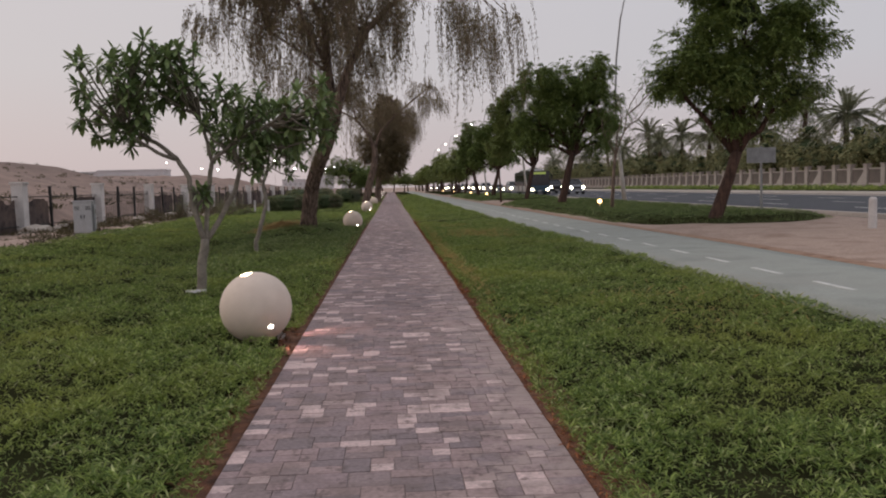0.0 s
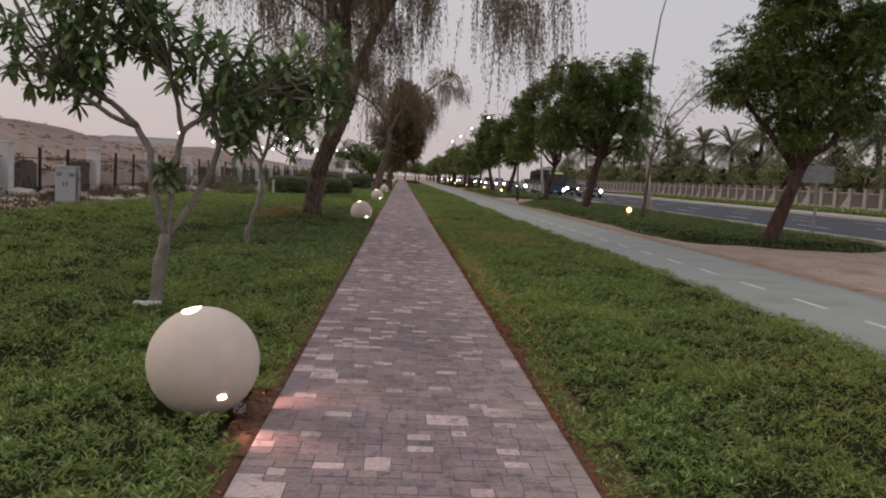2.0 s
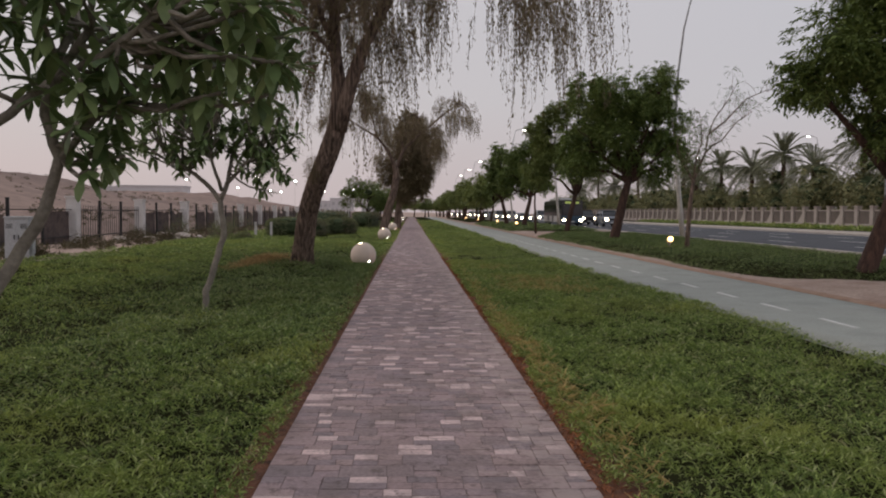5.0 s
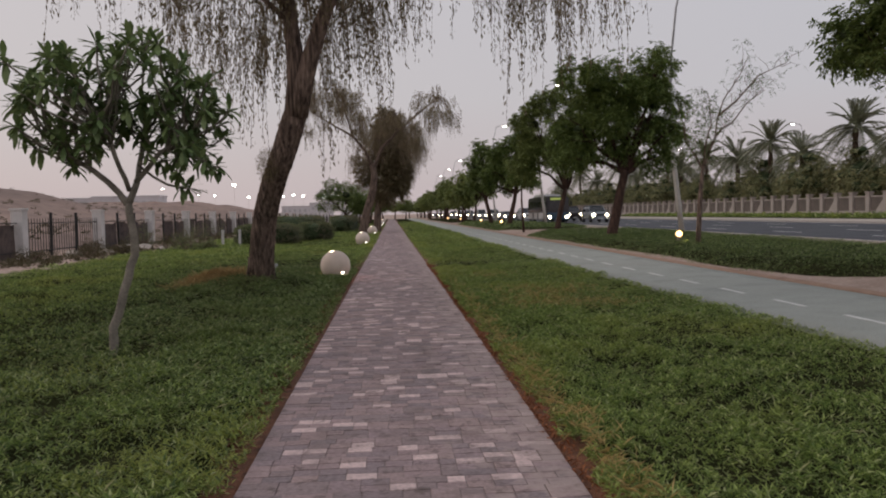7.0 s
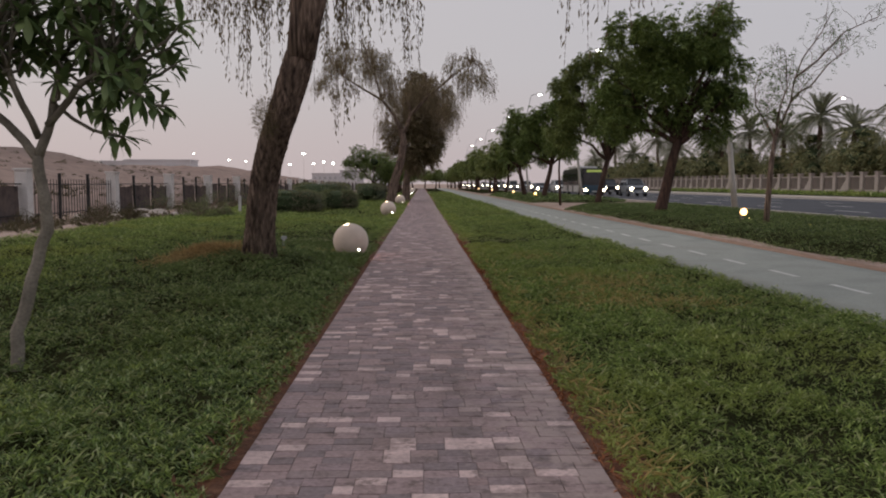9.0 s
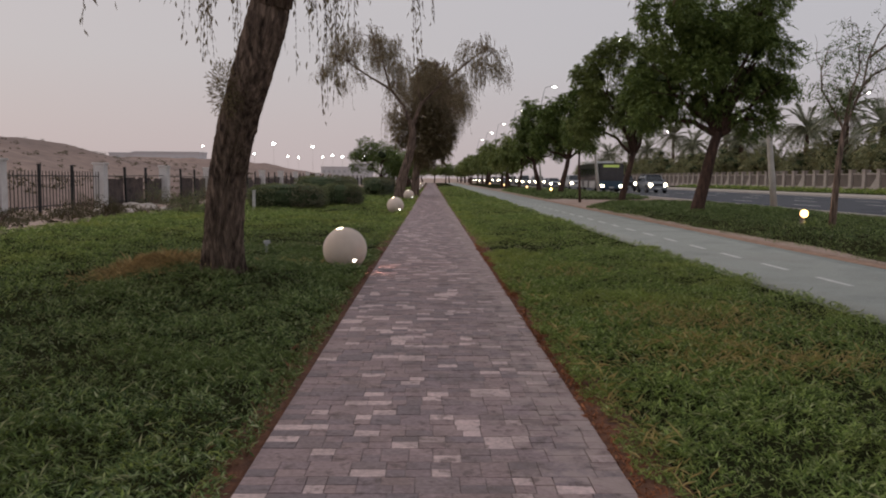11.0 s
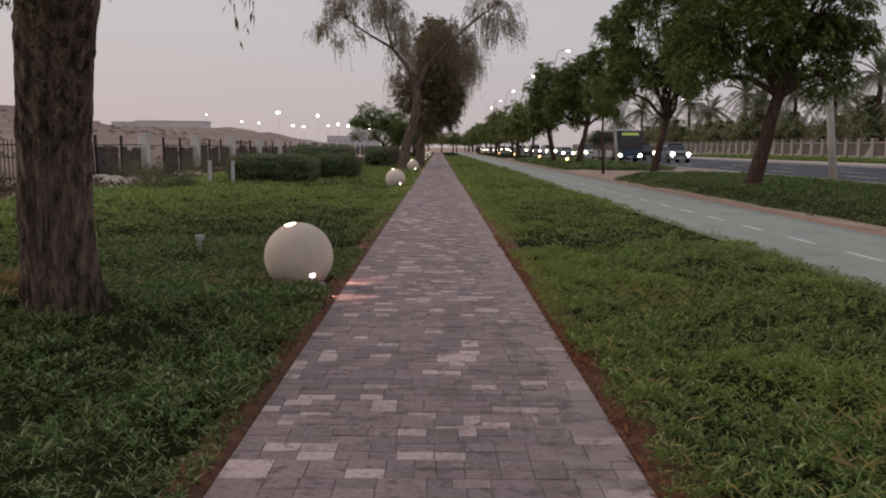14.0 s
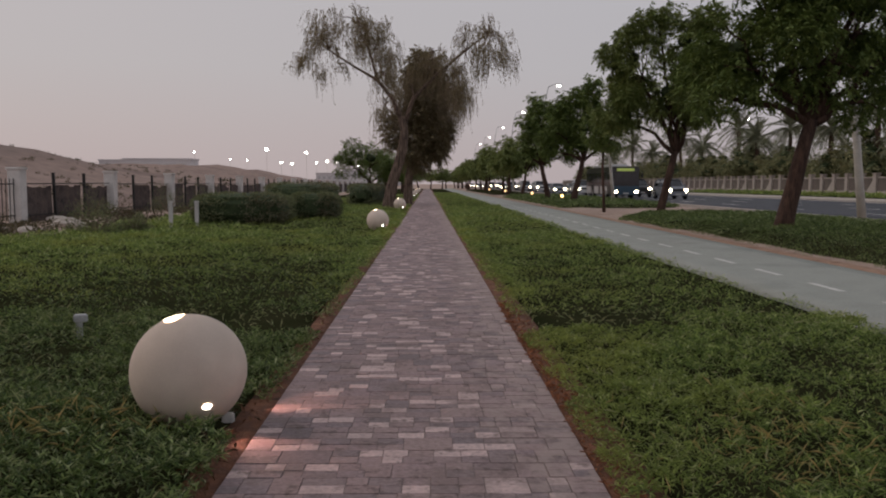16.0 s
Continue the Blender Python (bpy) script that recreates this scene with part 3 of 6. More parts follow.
def core_blob(bm, lobe, s, g, detail=2):
    """A ragged inner mass of a dense crown, standing in for its shaded depth."""
    r = bmesh.ops.create_icosphere(bm, subdivisions=detail, radius=1.0)
    for v in r["verts"]:
        k = s * (1 + 0.35 * noise.noise(v.co * 2.3 + Vector(lobe[:3])))
        v.co = Vector((lobe[0] + v.co.x * lobe[3] * k, lobe[1] + v.co.y * lobe[4] * k, lobe[2] + v.co.z * lobe[5] * k))


def limbs_to(bm, start, radius, lobes, rnd, n=7, sag=0.15):
    for l in lobes:
        q = Vector((l[0], l[1], l[2] - l[5] * 0.2))
        pts = bend(start, q, 5, sag, 0.10, rnd)
        tube(bm, pts, [radius * (1 - 0.16 * i) for i in range(6)], n, 0.08, rnd)
        for _ in range(4):
            d = Vector((rnd.uniform(-1, 1) * l[3], rnd.uniform(-1, 1) * l[4], rnd.uniform(-0.5, 0.9) * l[5])) * 0.7
            sub = bend(pts[rnd.choice((3, 4))], q + d, 4, 0.1, 0.08, rnd)
            tube(bm, sub, [radius * k for k in (0.4, 0.32, 0.24, 0.16, 0.08)], 5)


def broad_tree(name, x, y, z, trunk, radii, lobes, label, seed, n=2600, per=11, leaf=0.10, mat=None, bark=None, core=0.2, group="neem trees beside the road", category="tree", spray=0.34):
    """A leafy shade tree: leaning trunk, limbs into each lobe of the crown, pinnate leaves."""
    rnd, g = random.Random(seed), np.random.default_rng(seed)
    t = thing(name, x, y, z, 0, label, category, group)
    bm = bmesh.new()
    tube(bm, trunk, radii, 12, 0.07, rnd)
    part("trunk", bm, bark or M_BARK_RED, t, smooth=True)
    bm = bmesh.new()
    limbs_to(bm, Vector(trunk[-1]) - Vector((0, 0, 0.12)), radii[-1] * 0.75, lobes, rnd)
    part("branchwork", bm, bark or M_BARK_RED, t, smooth=True)
    small = []
    for l in lobes:
        for _ in range(10):
            d = random_dirs(1, g)[0] * g.uniform(0.5, 1.12)
            k = g.uniform(0.13, 0.38)
            small.append((l[0] + d[0] * l[3], l[1] + d[1] * l[4], l[2] + d[2] * l[5], l[3] * k, l[4] * k, l[5] * k * 0.85))
    v, tr = join([sprays(small, int(n * 0.86), per, g, spray, leaf, leaf * 0.36), sprays(lobes, n - int(n * 0.86), per, g, spray, leaf, leaf * 0.36)])
    crown = mesh_part("crown", tri_mesh("crown", v, tr, mat or M_LEAF_NEEM), t)
    # Solid dark lumps colour the inside of the crown as shade
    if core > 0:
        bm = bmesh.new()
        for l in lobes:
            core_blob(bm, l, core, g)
        part("inner_foliage", bm, M_CORE, t, "dark lump coloured as shaded inner leaves")
    return t


def fissured(bm, pts, radii, seed, n=144, per=12):
    """A thick trunk with long vertical ridges and furrows in its bark."""
    fine, rr = [], []
    P = [Vector(p) for p in pts]
    for i in range(len(P) - 1):
        a, b, c, d = P[max(i - 1, 0)], P[i], P[i + 1], P[min(i + 2, len(P) - 1)]
        for k in range(per):
            f = k / per
            fine.append(0.5 * ((2 * b) + (c - a) * f + (2 * a - 5 * b + 4 * c - d) * f * f + (3 * b - a - 3 * c + d) * f ** 3))
            rr.append(radii[i] + (radii[i + 1] - radii[i]) * f)
    fine.append(P[-1])
    rr.append(radii[-1])
    tube(bm, fine, rr, n)
    bm.verts.ensure_lookup_table()
    for i in range(len(fine)):
        for k in range(n):
            v = bm.verts[i * n + k]
            q = Vector((9.0 * math.cos(2 * math.pi * k / n), 9.0 * math.sin(2 * math.pi * k / n), v.co.z * 1.3 + seed))
            s = noise.noise(q * 0.3) * 0.05 + (0.28 - abs(noise.noise(q * 0.8)) ** 0.6) * 0.20 + noise.noise(q * 1.9 + Vector((3, 1, v.co.z * 6))) * 0.06
            v.co = fine[i] + (v.co - fine[i]) * (1 + s)


def weeping_tree(name, x, y, z, trunk, radii, limbs, lobes, label, seed, strands=700, per=24, drop=(1.0, 2.6), leaf=0.13, dense=(), extra=None, core=0.0):
    """A tree with pendulous strands of fine leaves hanging from arching limbs."""
    rnd, g = random.Random(seed), np.random.default_rng(seed)
    t = thing(name, x, y, z, 0, label, "tree", "weeping trees beside the path")
    bm = bmesh.new()
    fissured(bm, trunk, radii, seed)
    part("trunk", bm, M_BARK, t, smooth=True)
    for pts, r in limbs:
        bm = bmesh.new()
        k = len(pts)
        tube(bm, pts, [r * (1 - 0.75 * i / (k - 1)) for i in range(k)], 10, 0.06, rnd)
        part("limb", bm, M_BARK, t, smooth=True)
    ends = [Vector(p) for pts, r in limbs for p in pts[1:]]
    bm = bmesh.new()
    for l in lobes:
        for _ in range(7):
            q = Vector((l[0] + rnd.uniform(-0.8, 0.8) * l[3], l[1] + rnd.uniform(-0.8, 0.8) * l[4], l[2] + rnd.uniform(-0.2, 0.8) * l[5]))
            p = min(ends, key=lambda e: (e - q).length)
            tube(bm, bend(p, q, 5, 0.35, 0.12, rnd), [0.045, 0.036, 0.028, 0.02, 0.013, 0.006], 5)
    tagged(part("twigwork", bm, M_BARK, t), kind="stuff")
    all_l, rib_v, rib_t = [], [], []
    kc, kd = in_lobes(lobes, strands // 15, g, 0.3)
    who = g.integers(0, len(kc), strands)
    p, d = kc[who] + g.normal(size=(strands, 3)) * np.array([0.26, 0.26, 0.22]), kd[who]
    length = g.uniform(drop[0], drop[1], len(kc))[who] * g.uniform(0.45, 1.1, strands)
    out = unit(d * np.array([1, 1, 0]) + 1e-6)
    f = np.linspace(0, 1, per)
    bow = g.uniform(0.1, 0.45, strands)
    pts = p[:, None, :] + out[:, None, :] * (bow[:, None] * np.sqrt(f)[None, :])[:, :, None] * 0.8
    pts[:, :, 2] += (0.12 * np.sin(f * 2.2))[None, :] - length[:, None] * (f ** 1.35)[None, :]
    pts[:, :, :2] += (g.normal(size=(strands, 1, 2)) * 0.10) * (f ** 2)[None, :, None]
    flat = pts.reshape(-1, 3) + g.normal(size=(strands * per, 3)) * 0.035
    flat = flat[g.random(len(flat)) < 0.9]
    dirs = g.normal(size=flat.shape) * 0.3 + np.array([0, 0, -1.0])
    k = g.uniform(0.6, 1.3, len(flat))
    all_l.append(leaves(flat, dirs, g.normal(size=flat.shape), leaf * k, leaf * 0.25 * k, 0.15, 0.05))
    # Extra sprays fill the dense lobes, the added shading canopy included
    if dense:
        all_l.append(sprays(list(dense), extra or 1500, 11, g, 0.6, leaf * 1.9, leaf * 0.6))
    v, tr = join(all_l)
    mesh_part("foliage", tri_mesh("foliage", v, tr, M_LEAF_WEEP), t, "fine olive-brown hanging leaves")
    w = 0.006
    a, b = pts[:, :-1, :].reshape(-1, 3), pts[:, 1:, :].reshape(-1, 3)
    o = np.array([w, 0, 0])
    m = len(a)
    rv = np.stack([a - o, a + o, b], axis=1).reshape(-1, 3)
    mesh_part("hanging_twig", tri_mesh("hanging_twig", rv, np.arange(m * 3).reshape(-1, 3), M_BARK), t, "thin brown hanging twigs")
    # Solid lumps darken the dense lobes from inside by their colour
    if core > 0:
        bm = bmesh.new()
        for l in dense:
            core_blob(bm, l, core, g, 3)
        part("inner_foliage", bm, M_CORE_WEEP, t, "dark brown lump coloured as shaded inner twigs")
    return t


def frangipani(x, y, z, stems, tips, label, seed):
    """A frangipani: pale forked stems (lists of points with radii) and rosettes of long leaves at the tips."""
    rnd, g = random.Random(seed), np.random.default_rng(seed)
    t = thing("frangipani_tree", x, y, z, 0, label, "tree", "frangipani trees on the lawn")
    for i, (pts, r0, r1) in enumerate(stems):
        bm = bmesh.new()
        k = len(pts)
        sm = []
        for a, b in zip(pts, pts[1:]):
            sm += [Vector(a).lerp(Vector(b), f) + Vector((rnd.uniform(-.012, .012), rnd.uniform(-.012, .012), 0)) for f in (0, 0.33, 0.66)]
        sm.append(Vector(pts[-1]))
        tube(bm, sm, [r0 + (r1 - r0) * j / (len(sm) - 1) for j in range(len(sm))], 10, 0.06, rnd)
        part("trunk" if i == 0 else "branch", bm, M_BARK_GREY, t, smooth=True)
    ends = [Vector(a).lerp(Vector(b), f) for pts, r0, r1 in stems[1:] for a, b in list(zip(pts, pts[1:]))[1:] for f in (0.3, 0.65, 1.0)]
    bm = bmesh.new()
    P, D = [], []
    for tip in tips:
        q = Vector(tip)
        p = rnd.choice(sorted(ends, key=lambda e: (e - q).length + 0.8 * max(0, e.z - q.z))[:3])
        pts = bend(p, q, 4, -0.06, 0.03, rnd)
        tube(bm, pts, [0.016, 0.015, 0.014, 0.013, 0.013], 6)
        ax = (Vector(pts[-1]) - Vector(pts[-2])).normalized()
        m = rnd.randint(15, 20)
        q4 = ax.to_track_quat("Z", "Y")
        for j in range(m):
            az, el = j * 2.4, rnd.uniform(-0.7, 0.5) if j > 5 else rnd.uniform(0.6, 1.2)
            d = q4 @ Vector((math.cos(az) * math.cos(el), math.sin(az) * math.cos(el), math.sin(el)))
            P.append(q - ax * rnd.uniform(0, 0.12))
            D.append(d + Vector((0, 0, rnd.uniform(-0.38, 0.08))))
    tagged(part("twigwork", bm, M_BARK_GREY, t, smooth=True), kind="stuff")
    base, d = np.array([tuple(v) for v in P]), unit(np.array([tuple(v) for v in D]))
    n = len(base)
    L, W = g.uniform(0.15, 0.26, n)[:, None], g.uniform(0.055, 0.08, n)[:, None]
    side = unit(np.cross(d, np.array([0.02, 0.03, 1.0])))
    nrm = np.cross(side, d)
    rows = []
    for f, wf, dr in ((0.0, 0.12, 0.0), (0.3, 0.62, 0.0), (0.62, 1.0, 0.05), (0.88, 0.55, 0.09), (1.0, 0.03, 0.14)):
        c = base + d * L * f - nrm * L * dr
        rows += [c + side * W * wf / 2 + nrm * W * 0.12 * wf, c - side * W * wf / 2 + nrm * W * 0.12 * wf]
    v = np.stack(rows, axis=1).reshape(-1, 3)
    i = np.arange(n)[:, None] * 10
    quads = np.concatenate([np.array([[2 * r, 2 * r + 2, 2 * r + 1], [2 * r + 1, 2 * r + 2, 2 * r + 3]]) for r in range(4)])
    tr = (i[:, :, None] + quads[None]).reshape(-1, 3)
    mesh_part("foliage", tri_mesh("leaves", v, tr, M_LEAF_PLUM), t, "glossy long green leaf rosettes")
    return t


def palm(x, y, z, height, seed, spread=4.5):
    rnd, g = random.Random(seed), np.random.default_rng(seed)
    t = thing("date_palm", x, y, z, 0, "tall date palm with grey-green fronds behind wall", "palm tree", "date palms behind the wall")
    bm = bmesh.new()
    k = 14
    tube(bm, [(0.12 * math.sin(i * 0.4), 0, height * i / k) for i in range(k + 1)], [0.30 - 0.05 * i / k + (0.05 if i % 2 else 0) for i in range(k + 1)], 10, 0.08, rnd)
    part("trunk", bm, M_PALM_BARK, t)
    pieces, bm = [], bmesh.new()
    for j in range(46):
        az, el = j * 2.39996, radians(rnd.uniform(-35, 75))
        L = spread * rnd.uniform(0.8, 1.1)
        pts = []
        for s in range(9):
            f = s / 8
            r = L * f * math.cos(el) * (1 - 0.1 * f)
            zz = height + 0.2 + L * f * math.sin(el) - L * 0.42 * f * f * (0.5 + math.cos(el) * 0.6)
            pts.append((math.cos(az) * r, math.sin(az) * r, zz))
        tube(bm, pts, [0.035 - 0.003 * s for s in range(9)], 4)
        A = np.array(pts)
        m = 44
        ff = np.linspace(0.12, 0.99, m) * 8
        i0 = np.minimum(ff.astype(int), 7)
        base = A[i0] + (A[i0 + 1] - A[i0]) * (ff - i0)[:, None]
        tan = unit(A[i0 + 1] - A[i0])
        sd = unit(np.cross(tan, np.array([0, 0, 1.0])))
        for s in (1, -1):
            d = tan * 0.75 + sd * s * 0.8 + np.array([0, 0, 0.25]) + g.normal(size=base.shape) * 0.08
            pieces.append(leaves(base, d, np.array([0, 0, 1.0]) + 0 * base, g.uniform(0.5, 0.75, m), np.full(m, 0.075), 0.3, 0.12))
    part("frond_midrib", bm, M_LEAF_PALM, t)
    v, tr = join(pieces)
    mesh_part("frond_crown", tri_mesh("frond_crown", v, tr, M_LEAF_PALM), t, "grey-green feather fronds")
    return t


def hedge(x0, x1, y0, y1, z, h, seed, label, n=7000, mat=None):
    """A clipped hedge block with rounded shoulders and a skin of small leaves."""
    g = np.random.default_rng(seed)
    t = thing("hedge", (x0 + x1) / 2, (y0 + y1) / 2, z, 0, label, "hedge", "clipped hedges on the lawn")
    a, b = (x1 - x0) / 2, (y1 - y0) / 2
    bm = bmesh.new()
    bmesh.ops.create_icosphere(bm, subdivisions=4, radius=1.0)
    for v in bm.verts:
        c = v.co
        s = 1 + 0.08 * noise.noise(c * 4 + Vector((seed, 0, 0)))
        e = [math.copysign(abs(k) ** 0.55, k) for k in c]
        v.co = Vector((e[0] * a * s * 0.94, e[1] * b * s * 0.94, h * 0.5 + e[2] * h * 0.47 * s))
    # Solid dark core, coloured as the shade behind the leaf skin
    part("inner_foliage", bm, M_CORE, t, "dark lump coloured as shaded inner leaves")
    d = random_dirs(n, g)
    e = np.sign(d) * np.abs(d) ** 0.55
    p = e * np.array([a, b, h * 0.5]) * (0.93 + 0.12 * g.random((n, 1))) + np.array([0, 0, h * 0.5])
    p += 0.05 * np.sin(p * 5.0 + seed)
    v, tr = leaves(p, d + random_dirs(n, g) * 0.9, random_dirs(n, g), g.uniform(0.06, 0.12, n), g.uniform(0.03, 0.05, n))
    mesh_part("foliage", tri_mesh("leaves", v, tr, mat or M_LEAF_HEDGE), t)
    return t


def shrub(x, y, z, r, h, seed, mat, label, n=1500):
    g = np.random.default_rng(seed)
    t = thing("shrub", x, y, z, 0, label, "shrub", "low shrubs by the fence")
    bm = bmesh.new()
    rnd = random.Random(seed)
    for _ in range(14):
        a = rnd.uniform(0, 6.28)
        tube(bm, bend((0, 0, -0.05), (math.cos(a) * r * 0.7, math.sin(a) * r * 0.7, h * rnd.uniform(0.5, 0.9)), 3, 0.08, 0.03, rnd), [0.015, 0.012, 0.009, 0.005], 4)
    part("stemwork", bm, M_BARK, t)
    d = random_dirs(n, g)
    d[:, 2] = np.abs(d[:, 2])
    p = d * np.array([r, r, h]) * (0.35 + 0.7 * g.random((n, 1)) ** 0.7) * (1 + 0.25 * np.sin(d[:, :1] * 7 + seed))
    v, tr = leaves(p, d + random_dirs(n, g) * 0.7, random_dirs(n, g), g.uniform(0.05, 0.11, n), g.uniform(0.02, 0.035, n))
    mesh_part("foliage", tri_mesh("leaves", v, tr, mat), t)
    return t


# ---- trees on the left lawn ----
B = (-2.77, 11.55)
FR1 = [([(0, 0, -0.1), (0.03, 0, 0.34), (0.08, 0.03, 0.76)], 0.075, 0.06),
       ([(0.08, 0.03, 0.70), (-0.06, 0.05, 1.22), (-0.12, 0.1, 1.64), (-0.30, 0.15, 1.92), (-0.58, 0.2, 2.15), (-0.9, 0.2, 2.32), (-1.1, 0.2, 2.5)], 0.045, 0.024),
       ([(-0.28, 0.15, 1.9), (-0.52, 0.0, 2.0), (-0.8, -0.1, 2.2), (-1.0, -0.15, 2.5)], 0.03, 0.02),
       ([(0.08, 0.03, 0.70), (0.10, 0.15, 1.1), (0.16, 0.15, 1.72), (0.22, 0.15, 1.9), (0.43, 0.15, 2.06), (0.6, 0.2, 2.22), (0.8, 0.2, 2.5)], 0.038, 0.024),
       ([(0.2, 0.15, 1.86), (0.1, 0.2, 2.3), (-0.05, 0.3, 2.75)], 0.028, 0.02),
       ([(0.09, 0.05, 0.72), (0.32, 0.25, 1.13), (0.49, 0.3, 1.47), (0.56, 0.35, 1.77), (0.49, 0.3, 2.02), (0.56, 0.3, 2.25), (0.66, 0.3, 2.6)], 0.042, 0.024),
       ([(0.55, 0.35, 1.75), (0.75, 0.3, 1.95), (0.95, 0.25, 2.2)], 0.026, 0.02),
       ([(0.6, 0.2, 2.2), (0.95, 0.0, 2.32), (1.35, -0.25, 2.5)], 0.024, 0.018)]
g1 = random.Random(11)
T1 = []
def crown_tips(lobes, out):
    """Tips spread through ellipsoid crowns, no two closer than a hand's breadth."""
    for cx, cy, cz, rx, ry, rz, m in lobes:
        made, tries = 0, 0
        while made < m and tries < 4000:
            tries += 1
            v = Vector((g1.uniform(-1, 1), g1.uniform(-1, 1), g1.uniform(-1, 1)))
            if not 0.3 < v.length < 1:
                continue
            q = (cx + v.x * rx, cy + v.y * ry, cz + v.z * rz)
            if all((Vector(q) - Vector(o)).length > 0.17 for o in out):
                out.append(q)
                made += 1


crown_tips(((-1.05, 0.2, 2.85, 0.85, 0.8, 0.75, 58), (-0.4, 0.15, 3.2, 0.65, 0.6, 0.46, 26), (0.5, 0.2, 2.62, 0.62, 0.65, 0.46, 25), (0.86, 0.2, 2.02, 0.3, 0.4, 0.36, 13), (1.7, -0.15, 2.7, 0.4, 0.4, 0.28, 10), (1.2, 0.0, 2.6, 0.35, 0.4, 0.34, 5), (1.65, 0.1, 2.32, 0.42, 0.4, 0.22, 13)), T1)
T1 += [(0.10, 0.02, 1.42), (0.13, 0.06, 1.50), (0.08, 0.0, 1.47)]
frangipani(*B, 0.06, FR1, T1, "frangipani tree with three pale grey forked stems", 3)

FR2 = [([(0, 0, -0.1), (0.04, 0, 0.3), (0.18, 0, 0.75), (0.31, 0.02, 1.15), (0.30, 0, 1.45), (0.26, 0, 1.75)], 0.056, 0.042),
       ([(0.26, 0, 1.72), (0.1, 0, 1.95), (-0.15, 0.05, 2.15), (-0.5, 0.1, 2.35)], 0.04, 0.026),
       ([(0.26, 0, 1.72), (0.38, 0, 2.05), (0.42, 0.1, 2.5)], 0.042, 0.026),
       ([(0.36, 0, 2.0), (0.65, -0.1, 2.3), (0.95, -0.1, 2.5)], 0.032, 0.022),
       ([(0.28, 0, 1.9), (0.2, -0.2, 2.3), (0.1, -0.3, 2.7)], 0.03, 0.022)]
T2 = []
crown_tips(((-0.4, 0, 2.85, 0.95, 0.8, 0.75, 52), (0.35, 0, 3.15, 0.85, 0.8, 0.65, 42), (0.95, 0, 2.65, 0.55, 0.65, 0.8, 36)), T2)
frangipani(-3.38, 19.72, -0.06, FR2, T2, "frangipani tree with one crooked grey trunk", 5)

weeping_tree("weeping_tree", -2.79, 26.85, 0.18,
             [(0.0, 0, -0.15), (0.0, -0.02, 0.1), (0.06, -0.2, 0.6), (0.18, -0.42, 1.3), (0.4, -0.8, 1.9), (0.68, -1.2, 2.5), (0.92, -1.45, 3.1), (1.1, -1.6, 3.75)],
             [0.36, 0.285, 0.245, 0.232, 0.228, 0.225, 0.22, 0.15],
             [([(0.98, -1.5, 3.2), (1.02, -1.58, 3.8), (1.0, -1.6, 4.3), (0.92, -1.5, 5.1), (0.88, -1.3, 6.4), (0.3, -1.0, 7.6), (-0.8, -0.8, 8.3)], 0.215),
              ([(1.0, -1.52, 3.2), (1.18, -1.66, 3.85), (1.35, -1.75, 4.4), (1.62, -1.85, 5.1), (2.2, -1.9, 6.2), (3.2, -2.0, 7.1), (4.6, -1.9, 7.6)], 0.205),
              ([(0.95, -1.55, 4.9), (0.4, -1.6, 5.4), (-0.8, -1.6, 6.2), (-2.0, -1.4, 6.9)], 0.06),
              ([(1.68, -1.85, 5.2), (2.0, -0.8, 6.4), (2.6, 0.2, 7.7)], 0.08),
              ([(0.92, -1.5, 5.1), (0.3, -2.6, 6.4), (0.2, -3.4, 7.2)], 0.08)],
             [(-1.7, -1.2, 6.5, 1.6, 1.6, 1.1), (-0.2, -1.0, 7.6, 1.9, 1.9, 1.1), (2.2, -0.8, 7.3, 1.9, 1.9, 1.2), (4.4, -1.9, 6.8, 2.0, 1.8, 1.1), (0.8, -2.6, 6.6, 1.7, 1.2, 0.9), (1.4, -1.0, 5.9, 1.3, 1.2, 0.9), (5.7, -1.8, 6.4, 1.4, 1.4, 0.7), (0.3, 0.2, 5.6, 1.3, 1.2, 0.9)],
             "large weeping tree with rough brown leaning trunk", 21, strands=1450, per=38, drop=(1.0, 2.9), leaf=0.105,
             # Unseen upper lobes, added above the view to shade the lawn
             dense=[(-1.2, -0.8, 9.8, 2.6, 2.6, 1.2), (2.0, -1.0, 10.0, 2.8, 2.8, 1.3), (0.6, 1.0, 10.4, 2.6, 2.2, 1.2), (-3.4, -1.2, 9.4, 2.4, 2.8, 0.9), (-2.2, -4.4, 9.6, 2.8, 2.8, 1.0), (-1.5, 2.6, 9.6, 3.0, 2.6, 1.0)], extra=6500)
# tuft of shoots on the trunk
tg = np.random.default_rng(4)
p, d = in_lobes([(0.40, -1.27, 2.30, 0.22, 0.2, 0.33)], 1300, tg, 0.1)
tuft = [o for o in scene.objects if o.name == "weeping_tree"][0]
v, tr = leaves(p, d + random_dirs(1300, tg) * 0.6, random_dirs(1300, tg), tg.uniform(0.03, 0.065, 1300), tg.uniform(0.009, 0.015, 1300))
tagged(mesh_part("shoot_tuft", tri_mesh("shoot_tuft", v, tr, M_LEAF_WEEP), tuft, "bushy tuft of shoots"), kind="stuff")

